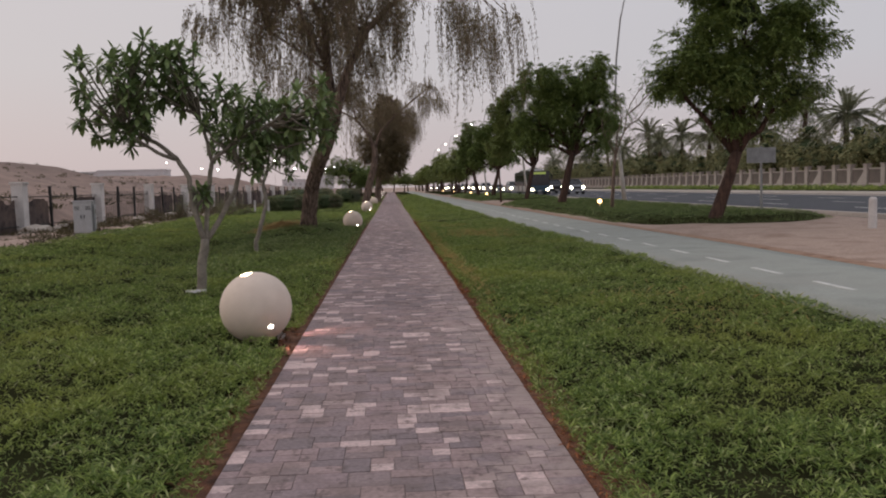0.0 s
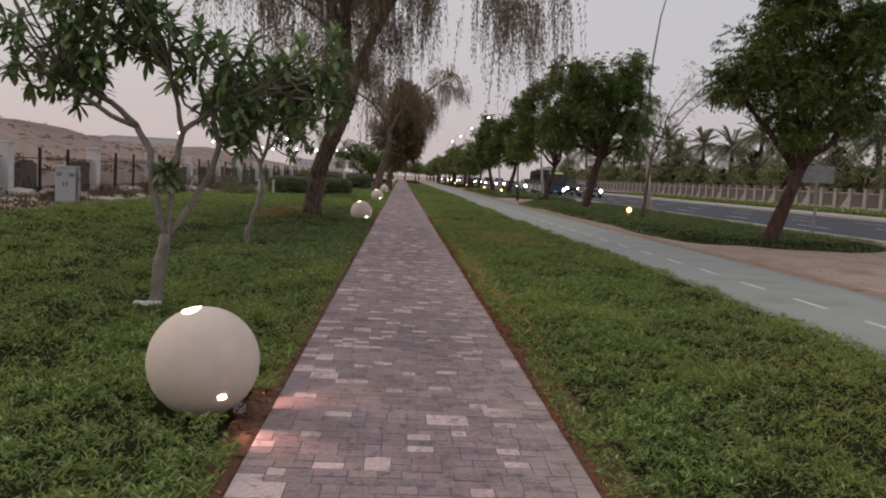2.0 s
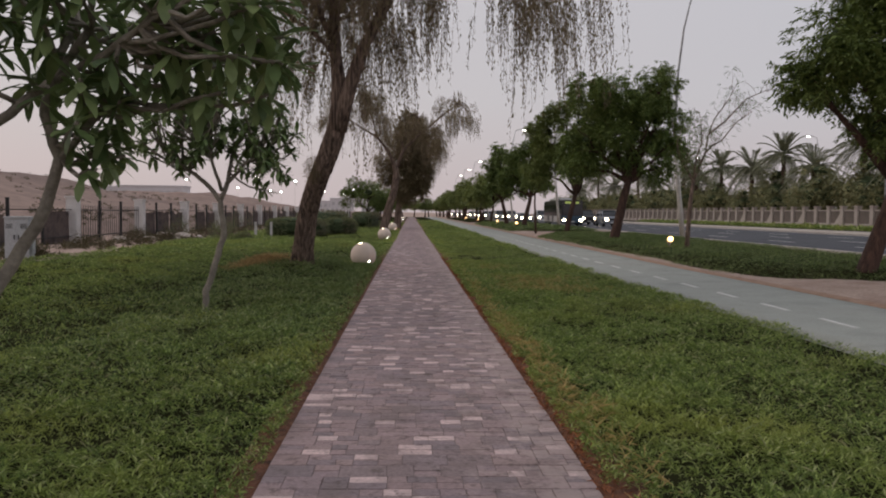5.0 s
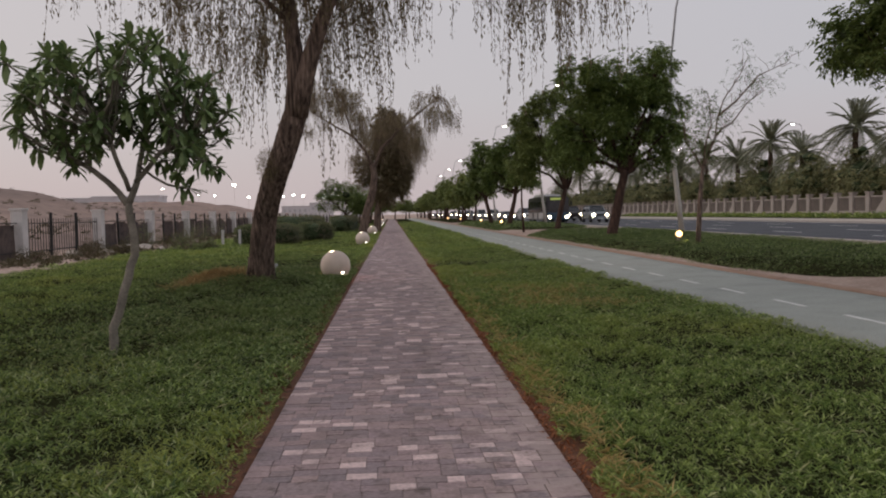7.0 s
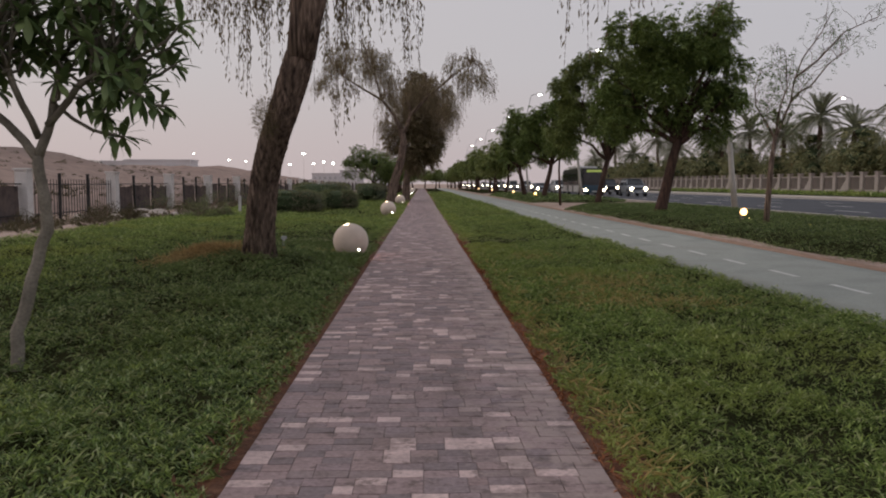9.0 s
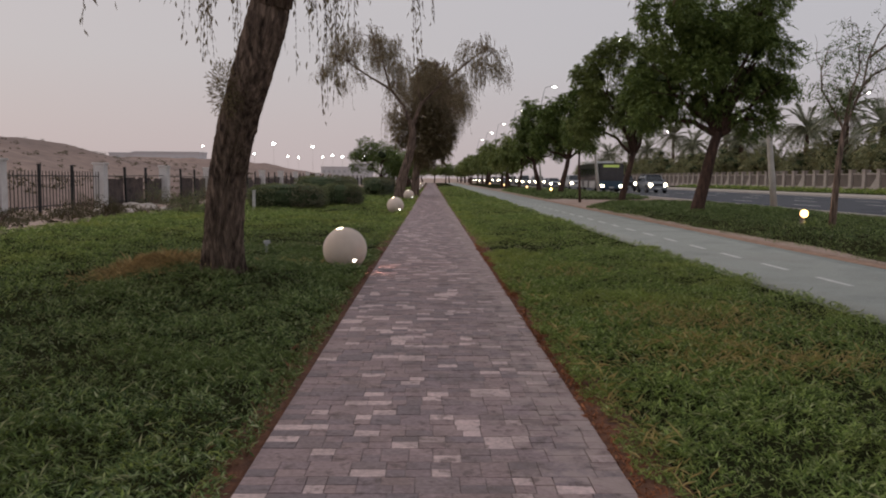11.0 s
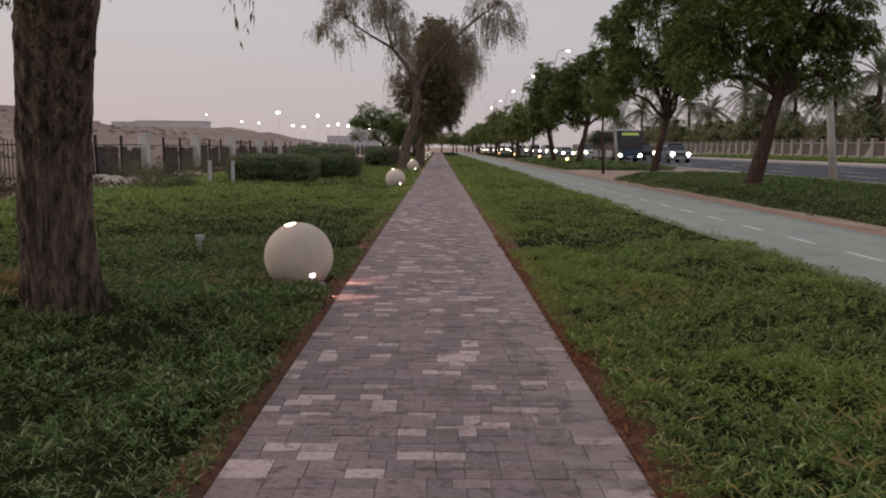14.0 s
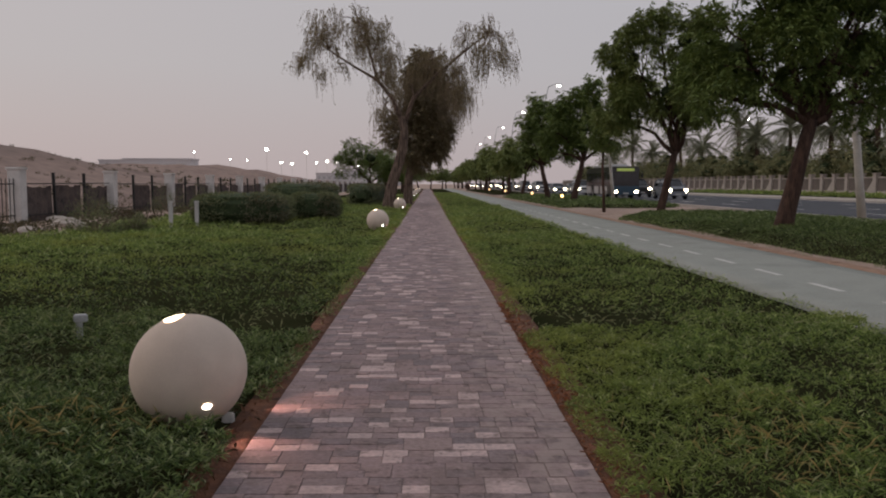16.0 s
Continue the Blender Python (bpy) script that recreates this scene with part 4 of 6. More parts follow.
weeping_tree("weeping_tree", -2.25, 71.0, 0.0,
             [(0.0, 0, -0.2), (0.05, 0, 0.3), (0.3, 0, 1.6), (0.75, 0, 3.1), (0.95, 0, 4.4), (0.8, 0, 5.4)],
             [0.42, 0.36, 0.30, 0.27, 0.24, 0.2],
             [([(0.8, 0, 5.2), (0.3, 0, 6.4), (-0.6, 0, 7.5), (-2.0, 0, 8.3), (-3.4, 0, 9.2)], 0.15),
              ([(-0.6, 0, 7.4), (-1.0, 0.3, 9.0), (-1.8, 0.2, 10.8)], 0.09),
              ([(0.9, 0, 4.8), (1.5, 0.2, 6.5), (2.8, 0.2, 7.8), (4.6, 0.1, 9.3), (5.8, 0, 10.2)], 0.15),
              ([(2.8, 0.2, 7.8), (2.6, 0.4, 9.0)], 0.07)],
             [(-2.6, 0, 10.4, 2.2, 1.8, 1.6), (-4.0, 0, 8.6, 1.3, 1.6, 1.2), (-0.8, 0, 9.6, 1.3, 1.5, 1.4), (5.4, 0, 10.0, 1.5, 1.5, 1.1), (6.2, 0, 9.0, 1.1, 1.3, 0.9), (3.2, 0, 8.6, 1.5, 1.5, 0.8), (1.0, 0, 7.6, 1.6, 1.5, 0.8), (3.8, 0, 7.2, 1.2, 1.3, 0.9)],
             "tall weeping tree with forked trunk and brownish hanging twigs", 23, strands=2100, per=20, drop=(0.5, 2.0), leaf=0.125)
weeping_tree("weeping_tree", -1.3, 80.0, 0.0,
             [(0.0, 0, -0.2), (0.0, 0, 0.4), (0.1, 0, 2.0), (0.5, 0, 4.0), (0.9, 0, 5.5)],
             [0.38, 0.33, 0.28, 0.24, 0.2],
             [([(0.9, 0, 5.3), (1.0, 0, 7.0), (1.2, 0, 8.8)], 0.14), ([(0.9, 0, 5.3), (2.2, 0, 7.4), (3.4, 0, 9.0)], 0.12), ([(0.5, 0, 4.0), (-0.8, 0, 6.0), (-1.6, 0, 6.9)], 0.1)],
             [(1.2, 0, 8.4, 1.7, 1.6, 1.7), (-1.2, 0, 7.0, 1.1, 1.2, 1.1), (3.2, 0, 8.6, 1.5, 1.5, 1.0), (2.2, 0, 7.0, 1.0, 1.2, 1.0)],
             "dense dark weeping tree hung with long foliage", 25, strands=1300, per=24, drop=(1.2, 3.6), leaf=0.15,
             dense=[(1.0, 0, 9.2, 1.0, 1.1, 1.5), (1.2, 0, 7.2, 1.2, 1.3, 1.7), (1.8, 0.3, 5.2, 1.2, 1.3, 2.0), (0.7, 0, 4.4, 1.1, 1.2, 1.9), (-0.9, 0, 5.4, 0.7, 0.9, 1.1)], extra=2300, core=0.16)

hedge(-8.35, -5.0, 52.0, 55.0, -0.03, 1.18, 31, "clipped dark green rounded hedge block on lawn")
hedge(-5.6, -3.5, 55.5, 58.0, 0.0, 1.1, 32, "clipped dark green rounded hedge block on lawn")
hedge(-8.8, -5.0, 66.0, 72.0, 0.0, 1.5, 33, "larger loosely clipped green hedge on lawn", 6000)
hedge(-5.4, -3.2, 76.0, 90.0, 0.0, 1.5, 34, "long loosely clipped hedge along the lawn", 6000)
broad_tree("round_tree", -4.4, 84.0, 0.0, [(0, 0, -0.1), (0, 0, 0.8), (0.1, 0, 1.6)], [0.16, 0.13, 0.11],
           [(0.2, 0, 3.4, 2.0, 1.9, 1.5), (1.6, 0.3, 2.6, 1.3, 1.4, 1.2), (-1.2, 0, 3.0, 1.3, 1.3, 1.1)], "low bushy green tree beyond the hedges", 41, n=1300, leaf=0.14, group="lawn trees")
for k, (tx, ty, sc) in enumerate(((-4.2, 104, 1.1), (-4.6, 125, 1.2), (-3.9, 148, 1.25), (-4.4, 175, 1.3))):
    src = [o for o in scene.objects if o.name == "round_tree"][0]
    copy_thing(src, pose(tx, ty, 0, 0, 0, 67 * k) @ Matrix.Scale(sc, 4))

# ---- trees on the planting islands ----
broad_tree("neem_tree", 10.36, 24.89, 0.1, [(0, 0, -0.2), (0.05, 0, 0.15), (0.3, 0, 0.9), (0.55, 0, 1.6), (0.75, 0, 2.3)], [0.27, 0.22, 0.19, 0.18, 0.17],
           [(1.0, 0, 4.3, 1.6, 1.6, 1.4), (-0.6, 0, 5.4, 1.4, 1.4, 1.1), (2.2, 0, 5.6, 1.5, 1.5, 1.2), (0.9, 0, 6.6, 1.8, 1.7, 1.4), (-1.5, 0.2, 4.7, 0.7, 0.8, 0.5), (2.6, -0.2, 4.2, 0.8, 0.9, 0.7), (3.0, 0, 6.6, 0.8, 0.9, 0.7), (0.3, 0, 7.9, 1.3, 1.3, 0.9), (0.3, 0, 3.5, 0.8, 0.9, 0.5)],
           "dense dark green neem tree with leaning reddish trunk", 51, n=5800, per=11, leaf=0.14, core=0.32)
N2 = broad_tree("neem_tree", 10.0, 46.1, 0.18, [(0, 0, -0.2), (0.08, 0, 0.4), (0.25, 0, 1.15), (0.5, 0, 2.3), (0.72, 0, 3.1)], [0.30, 0.25, 0.22, 0.2, 0.18],
                [(0.7, 0, 5.2, 2.1, 2.1, 1.7), (-1.4, 0, 5.0, 1.4, 1.5, 1.3), (2.1, 0, 6.0, 1.4, 1.5, 1.3), (0.8, 0, 7.3, 1.8, 1.8, 1.4), (2.3, 0, 8.0, 1.0, 1.1, 0.9), (-1.2, 0, 7.2, 1.2, 1.3, 1.1), (2.5, 0, 4.8, 0.8, 0.9, 0.7), (2.0, 0, 3.7, 0.8, 0.9, 0.6), (-1.9, 0, 3.9, 0.8, 0.9, 0.6)],
                "broad neem tree with dense green crown", 53, n=5400, per=11, leaf=0.165)
N3 = broad_tree("neem_tree", 9.75, 57.0, 0.16, [(0, 0, -0.2), (0.1, 0, 0.5), (0.3, 0, 1.4), (0.6, 0, 2.7)], [0.20, 0.17, 0.15, 0.14],
                [(0.3, 0, 5.1, 1.9, 1.8, 1.6), (-1.9, 0, 4.5, 1.0, 1.1, 1.0), (1.6, 0, 5.1, 1.1, 1.2, 1.2), (0.9, 0, 7.2, 1.4, 1.4, 1.3), (-1.2, 0, 6.5, 1.1, 1.2, 1.1), (-0.2, 0, 8.0, 0.9, 0.9, 0.7), (1.9, 0, 6.6, 0.7, 0.8, 0.6)],
                "neem tree with lighter green crown and slim trunk", 55, n=4400, per=11, leaf=0.17, mat=M_LEAF_NEEM_PALE)
N4 = broad_tree("neem_tree", 10.2, 79.0, 0.16, [(0, 0, -0.2), (0.1, 0, 0.6), (0.3, 0, 1.5), (0.5, 0, 2.3), (0.6, 0, 3.0)], [0.26, 0.22, 0.19, 0.17, 0.16],
                [(0.6, 0, 5.0, 1.7, 1.7, 1.5), (-1.2, 0, 5.2, 1.2, 1.3, 1.2), (1.7, 0, 6.0, 1.0, 1.2, 1.0), (0.2, 0, 6.8, 1.6, 1.5, 1.3), (0.9, 0, 8.0, 0.9, 1.0, 0.8), (-1.6, 0, 3.8, 0.7, 0.8, 0.6), (1.9, 0, 4.0, 0.6, 0.8, 0.6)],
                "distant neem tree with ragged dark green crown", 59, n=1900, per=9, leaf=0.26, spray=0.42)
copy_thing(N4, pose(9.7, 87.0, 0.16, 0, 0, 160) @ Matrix.Scale(0.97, 4))
N5 = broad_tree("neem_tree", 10.1, 108.0, 0.16, [(0, 0, -0.2), (0.1, 0, 0.7), (0.3, 0, 1.7), (0.35, 0, 2.5)], [0.2, 0.17, 0.14, 0.12],
                [(0.3, 0, 4.2, 1.7, 1.7, 1.3), (-1.3, 0.2, 4.0, 1.1, 1.2, 1.0), (1.5, -0.2, 4.6, 1.1, 1.2, 1.0), (0.2, 0, 5.7, 1.3, 1.3, 1.0), (-0.7, 0.4, 3.2, 0.8, 0.9, 0.5)],
                "far neem tree with ragged olive-green crown", 63, n=460, per=8, leaf=0.42, spray=0.55, mat=M_LEAF_NEEM_PALE)
rq = random.Random(31)
for k in range(22):
    tx, ty = rq.uniform(9.4, 12.5), 118 + 8.6 * k + rq.uniform(-2, 2)
    sx, sz = rq.uniform(0.85, 1.3), rq.uniform(0.75, 1.15)
    copy_thing(N5, pose(tx, ty, 0.16, 0, 0, rq.uniform(0, 360)) @ Matrix.Diagonal((sx, sx, sz, 1)))
for tx, ty, sc in ((-3.4, 205, 0.8), (-5.5, 222, 0.95), (4.2, 246, 0.8), (-2.6, 262, 0.9), (6.0, 275, 0.85), (1.2, 300, 0.9), (-6.5, 240, 0.8)):
    copy_thing(N5, pose(tx, ty, 0.0, 0, 0, 31 * ty) @ Matrix.Diagonal((sc * 1.5, sc * 1.5, sc * 1.1, 1)))
broad_tree("young_tree", 8.85, 63.3, 0.05, [(0, 0, -0.1), (-0.05, 0, 1.0), (-0.12, 0, 2.2), (-0.1, 0, 3.2)], [0.085, 0.075, 0.065, 0.05],
           [(-0.2, 0, 4.2, 1.1, 1.0, 1.0), (0.5, 0, 3.6, 0.6, 0.6, 0.5)], "young neem tree with thin dark trunk on sand", 57, n=420, leaf=0.15, core=0)

# sapling with bare upper branches
rs, gs = random.Random(61), np.random.default_rng(61)
sap = thing("sapling", 10.34, 36.6, 0.2, 0, "thin leaning sapling with sparse leaves and bare twigs", "tree", "neem trees beside the road")
bm = bmesh.new()
tube(bm, [(0, 0, -0.2), (0.05, 0, 0.8), (0.1, 0, 1.8), (0.2, 0, 2.7)], [0.10, 0.085, 0.075, 0.065], 9, 0.05, rs)
part("trunk", bm, M_BARK, sap, smooth=True)
bm = bmesh.new()
forks = [[(0.2, 0, 2.6), (-0.05, 0.1, 3.1), (-0.38, 0.1, 3.6), (-0.42, 0.1, 4.1), (-0.25, 0.1, 4.7)], [(0.2, 0, 2.6), (0.42, 0, 3.2), (0.62, 0, 3.7), (0.72, 0, 4.4), (0.95, 0, 5.0), (1.45, 0, 5.7), (1.8, 0, 6.4)],
         [(0.62, 0, 3.7), (0.95, 0.2, 4.0), (1.35, 0.3, 4.2), (1.9, 0.3, 4.9), (2.5, 0.3, 5.3)], [(0.2, 0, 2.7), (0.22, -0.2, 3.5), (0.4, -0.2, 4.1), (0.35, -0.2, 5.0)], [(0.72, 0, 4.4), (1.3, -0.2, 4.9), (2.0, -0.3, 5.7), (2.9, -0.3, 6.1)]]
tips = []
for f in forks:
    tube(bm, f, [0.042 * (1 - 0.8 * i / (len(f) - 1)) for i in range(len(f))], 6)
    for _ in range(16):
        i = rs.randint(1, len(f) - 1)
        a = Vector(f[i - 1]).lerp(Vector(f[i]), rs.random())
        q = a + Vector((rs.uniform(-0.5, 0.9), rs.uniform(-0.5, 0.5), rs.uniform(-0.1, 0.9)))
        tube(bm, bend(a, q, 4, rs.uniform(-0.1, 0.15), 0.08, rs), [0.011, 0.009, 0.007, 0.005, 0.003], 4)
        tips.append((q.x, q.y, q.z, 0.22, 0.22, 0.16))
part("branchwork", bm, M_BARK, sap)
v, tr = join([sprays([(-0.3, 0, 4.0, 0.7, 0.6, 0.7), (0.2, 0, 3.4, 0.6, 0.6, 0.4), (0.4, 0, 4.6, 0.6, 0.5, 0.5)], 170, 9, gs, 0.3, 0.09, 0.032), sprays(tips, 330, 7, gs, 0.22, 0.075, 0.024)])
mesh_part("foliage", tri_mesh("leaves", v, tr, M_LEAF_LIGHT), sap, "sparse yellow-green leaves")

# ---- grove and palms behind the far wall ----
G1 = broad_tree("grove_tree", 46.5, 62, 0.5, [(0, 0, -0.1), (0, 0, 0.9), (0.1, 0, 1.6)], [0.2, 0.17, 0.14],
                [(0, 0, 4.0, 2.9, 2.7, 2.0), (1.9, 0.4, 3.4, 1.9, 1.9, 1.6), (-1.9, -0.3, 3.5, 1.9, 1.9, 1.7), (0.3, 0, 5.4, 1.7, 1.6, 1.1), (0.2, 1.6, 3.2, 1.8, 1.7, 1.5), (0, -1.7, 3.3, 1.8, 1.7, 1.5)], "dense olive-green round tree behind the wall", 71, n=560, per=7, leaf=0.42, mat=M_LEAF_FAR, core=0.4, group="trees behind the wall", spray=0.6)
rg = random.Random(9)
for k in range(44):
    y = 30 + 5.4 * k + rg.uniform(-1, 1)
    copy_thing(G1, pose(46.0 + rg.uniform(-0.8, 1.2) + (k % 2) * 3.4, y, 0.45, 0, 0, rg.uniform(0, 360)) @ Matrix.Scale(rg.uniform(0.8, 1.12) * (1.12 if k % 2 else 0.95), 4))
PL1, PL2 = palm(49.0, 82.5, 0.5, 7.4, 81), palm(49.0, 91, 0.5, 9.0, 82)
for k, (px, py, sc) in enumerate(((48.5, 70, 0.95), (49.5, 103, 0.95), (49, 110.0, 1.0), (50, 122, 1.05), (49, 131, 0.95), (48.5, 140.5, 1.0), (50, 151, 1.08), (49, 165, 1.0), (50, 180, 1.1), (49, 196, 1.0), (49.5, 215, 1.1), (50, 240, 1.05), (49.5, 59, 1.0), (51, 48, 1.05))):
    copy_thing(PL1 if k % 2 else PL2, pose(px, py, 0.5, 0, 0, 41 * k) @ Matrix.Scale(sc, 4))

# ---- boundary fence, dunes and far side on the left ----
FX, FSTEP = -17.3, 9.94


def fence():
    f = tagged(new("fence"), "white concrete pillars with black steel fence between", "fence", kind="structure")
    zb = land(FX) - 0.1
    bm = bmesh.new()
    box(bm, -0.27, 0.27, -0.27, 0.27, 0, 2.32, 0.02)
    box(bm, -0.32, 0.32, -0.32, 0.32, 2.32, 2.42, 0.02)
    pil = bpy.data.meshes.new("pillar")
    bm.to_mesh(pil)
    bm.free()
    pil.materials.append(M_WHITE)
    bm = bmesh.new()
    box(bm, -0.06, 0.06, -0.06, 0.06, 0, 2.2, 0.008)
    box(bm, -0.075, 0.075, -0.075, 0.075, 2.2, 2.24, 0.006)
    pst = bpy.data.meshes.new("steel_post")
    bm.to_mesh(pst)
    bm.free()
    pst.materials.append(M_STEEL)
    bm = bmesh.new()
    box(bm, -0.025, 0.025, 0.0, FSTEP, -0.025, 0.025)
    ral = bpy.data.meshes.new("rail")
    bm.to_mesh(ral)
    bm.free()
    ral.materials.append(M_STEEL)
    bm = bmesh.new()
    box(bm, -0.014, 0.014, -0.014, 0.014, 0.2, 1.95)
    bar = bpy.data.meshes.new("bar")
    bm.to_mesh(bar)
    bm.free()
    bar.materials.append(M_STEEL)
    y0 = 38.25 - 4 * FSTEP
    rf = random.Random(3)
    for k in range(24):
        y = y0 + k * FSTEP
        ob = mesh_part("pillar", pil, f)
        ob.location = (FX, y, zb)
        for s in (0.34, 0.66):
            ob = mesh_part("steel_post", pst, f)
            ob.matrix_basis = pose(FX, y + FSTEP * s, zb, rf.uniform(-1.5, 1.5), rf.uniform(-1, 1), 0)
        for h in (1.72, 0.35):
            ob = mesh_part("rail", ral, f)
            ob.matrix_basis = pose(FX, y, zb + h, rf.uniform(-0.25, 0.25), 0, 0)
        if k in (2, 5):
            for j in range(1, 32):
                ob = mesh_part("bar", bar, f)
                ob.location = (FX, y + FSTEP * j / 32, zb)
    # torn dark mesh cloth that hangs on the bays
    for k in range(1, 24):
        y = y0 + k * FSTEP
        for a, b in ((0.03, 0.33), (0.36, 0.64), (0.68, 0.97)):
            if k == 5 or ((k + int(a * 10)) % 7 == 0 and k < 8):
                continue
            n = 26
            vs, fs = [], []
            top = rf.uniform(1.62, 1.74)
            for i in range(n + 1):
                yy = y + FSTEP * (a + (b - a) * i / n)
                dip = rf.uniform(0, 0.05) + 0.55 * max(0.0, noise.noise((yy * 0.9, k, a * 9)) - 0.12)
                vs += [(FX - 0.09 + 0.03 * math.sin(i * 1.3), yy, zb + 0.05), (FX - 0.09 + 0.04 * math.sin(i * 2.1), yy, zb + top - dip)]
            for i in range(n):
                fs.append((2 * i, 2 * i + 2, 2 * i + 3, 2 * i + 1))
            me = mesh_from("mesh_cloth", vs, fs, M_NET)
            mesh_part("mesh_cloth", me, f, "torn dark mesh cloth")
    return f


fence()


def dune_height(x, y):
    u = max(0.0, min(1.0, (-22 - x) / 55.0))
    rise = u * u * (3 - 2 * u)
    n = noise.noise((x * 0.016, y * 0.013, 1.7)) + 0.55 * noise.noise((x * 0.05, y * 0.045, 4.2)) + 0.22 * noise.noise((x * 0.17, y * 0.15, 9.0)) + 0.09 * noise.noise((x * 0.5, y * 0.45, 2.0))
    bank = 1.9 * math.exp(-((x + 25) / 4.5) ** 2) * (0.75 + 0.7 * noise.noise((3.0, y * 0.06, 0.5)))
    fade = 1.0 if y < 330 else max(0.35, 1 - (y - 330) / 350.0)
    return land(x) - 0.06 + (rise * (7.0 + 3.0 * n) + bank + 0.35 * n * u) * fade


xs = [-20, -22, -24, -26, -28, -30, -33, -36, -40, -44, -48, -52, -56, -60, -64, -68, -72, -76, -80, -85, -92, -100, -115, -140, -180, -240, -330]
ys = [-60 + 4.0 * k for k in range(110)] + [400 + 15.0 * k for k in range(35)]
verts = [(x, y, dune_height(x, y) if i else land(x) - 0.25) for y in ys for i, x in enumerate(xs)]
w = len(xs)
faces = [(j * w + i + 1, j * w + i, (j + 1) * w + i, (j + 1) * w + i + 1) for j in range(len(ys) - 1) for i in range(w - 1)]
tagged(new("dune", mesh_from("dune", verts, faces, M_DUNE, True)), "rough reddish sand dunes beyond the fence", "sand dune", kind="structure")

# dry scrub over the dunes and behind the fence: one uncounted mass
gd = np.random.default_rng(12)
pts = []
while len(pts) < 700:
    x, y = -21 - 45 * gd.random() ** 1.6, 10 + 200 * gd.random()
    pts.append((x, y, dune_height(x, y)))
base = np.repeat(np.array(pts), 26, 0)
sz = np.repeat(gd.uniform(0.2, 0.75, len(pts)), 26)
dirs = random_dirs(len(base), gd)
dirs[:, 2] = np.abs(dirs[:, 2]) * 0.8 + 0.15
v, tr = leaves(base + dirs * sz[:, None] * gd.uniform(0.1, 0.6, (len(base), 1)), dirs, random_dirs(len(base), gd), sz * 0.5, sz * 0.12)
tagged(mesh_part("dune_scrub", tri_mesh("dune_scrub", v, tr, M_LEAF_DRY)), "dry brown scrub scattered over the dunes", "scrub", kind="stuff")

for k, (sx, sy, r, h, dry) in enumerate(((-9.55, 47.4, 0.75, 0.85, 0), (-8.6, 47.9, 0.45, 0.5, 0), (-11.9, 46.0, 0.5, 0.6, 1), (-13.2, 45.4, 0.7, 0.55, 1), (-14.8, 43.5, 0.8, 0.5, 1), (-15.6, 52.6, 0.8, 0.7, 1), (-14.2, 36.5, 0.7, 0.5, 1), (-13.0, 58.0, 0.9, 0.8, 1), (-12.5, 33.6, 0.35, 0.3, 1), (-15.9, 62.0, 1.0, 1.2, 0), (-14.9, 70.0, 1.1, 1.4, 0), (-15.5, 80.0, 1.2, 1.5, 0))):
    shrub(sx, sy, land(sx) - 0.05, r, h, 100 + k, M_LEAF_DRY if dry else M_LEAF_HEDGE, "low dry brown scrub bush on sand" if dry else "round olive-green shrub at edge of lawn")


def rock(x, y, r, seed):
    bm = bmesh.new()
    bmesh.ops.create_icosphere(bm, subdivisions=3, radius=1.0)
    for v in bm.verts:
        k = 1 + 0.35 * noise.noise(v.co * 1.6 + Vector((seed, 2, 1))) + 0.1 * noise.noise(v.co * 5 + Vector((seed, 0, 0)))
        v.co = Vector((v.co.x * r * 1.5 * k, v.co.y * r * k, max(v.co.z * r * 0.6 * k, -0.3 * r)))
    ob = part("rock", bm, M_PALE)
    ob.matrix_basis = pose(x, y, land(x) - 0.03, 0, 0, seed * 40)
    return tagged(ob, "pale weathered rock lying on sand", "rock", "rocks by the fence")


for k, (rx, ry, rr) in enumerate(((-16.2, 37.2, 0.55), (-16.0, 39.6, 0.4), (-15.4, 49.5, 0.4), (-14.4, 51.0, 0.3), (-12.4, 49.2, 0.3), (-13.6, 54.5, 0.4), (-11.9, 51.8, 0.25), (-15.9, 58.8, 0.45), (-12.9, 24.8, 0.3))):
    rock(rx, ry, rr, k + 1)

gs2 = np.random.default_rng(19)
px = gs2.uniform(-19.5, -11.0, 2600)
py = gs2.uniform(8, 95, 2600)
keep = np.sin(px * 1.1 + np.sin(py * 0.5)) * np.sin(py * 0.7 + px * 0.4) > -0.15
base = np.repeat(np.stack([px, py, np.interp(px, LAND_X, LAND_Z) - 0.07], axis=1)[keep], 14, 0)
dirs = random_dirs(len(base), gs2)
dirs[:, 2] = np.abs(dirs[:, 2]) * 0.7 + 0.12
sz = np.repeat(gs2.uniform(0.12, 0.4, int(keep.sum())), 14)
v, tr = leaves(base + dirs * (sz * gs2.uniform(0.0, 0.6, len(base)))[:, None], dirs, random_dirs(len(base), gs2), sz * 0.6, sz * 0.14)
tagged(mesh_part("dry_scrub", tri_mesh("dry_scrub", v, tr, M_LEAF_DRY)), "dry brown weeds on sand along the fence", "scrub", kind="stuff")

# two white marker stakes beside the hedge
for sx, sy in ((-7.55, 51.4), (-6.75, 51.7)):
    t = thing("marker_stake", sx - 1.15, sy, 0.0, 0, "short white marker stake by the hedge", "stake", "white stakes by hedge")
    bm = box(bmesh.new(), -0.06, 0.06, -0.06, 0.06, -0.05, 0.82, 0.015)
    part("shaft", bm, M_WHITE, t)
    bm = box(bmesh.new(), -0.075, 0.075, -0.075, 0.075, 0.82, 0.87, 0.012)
    part("cap", bm, M_WHITE, t)

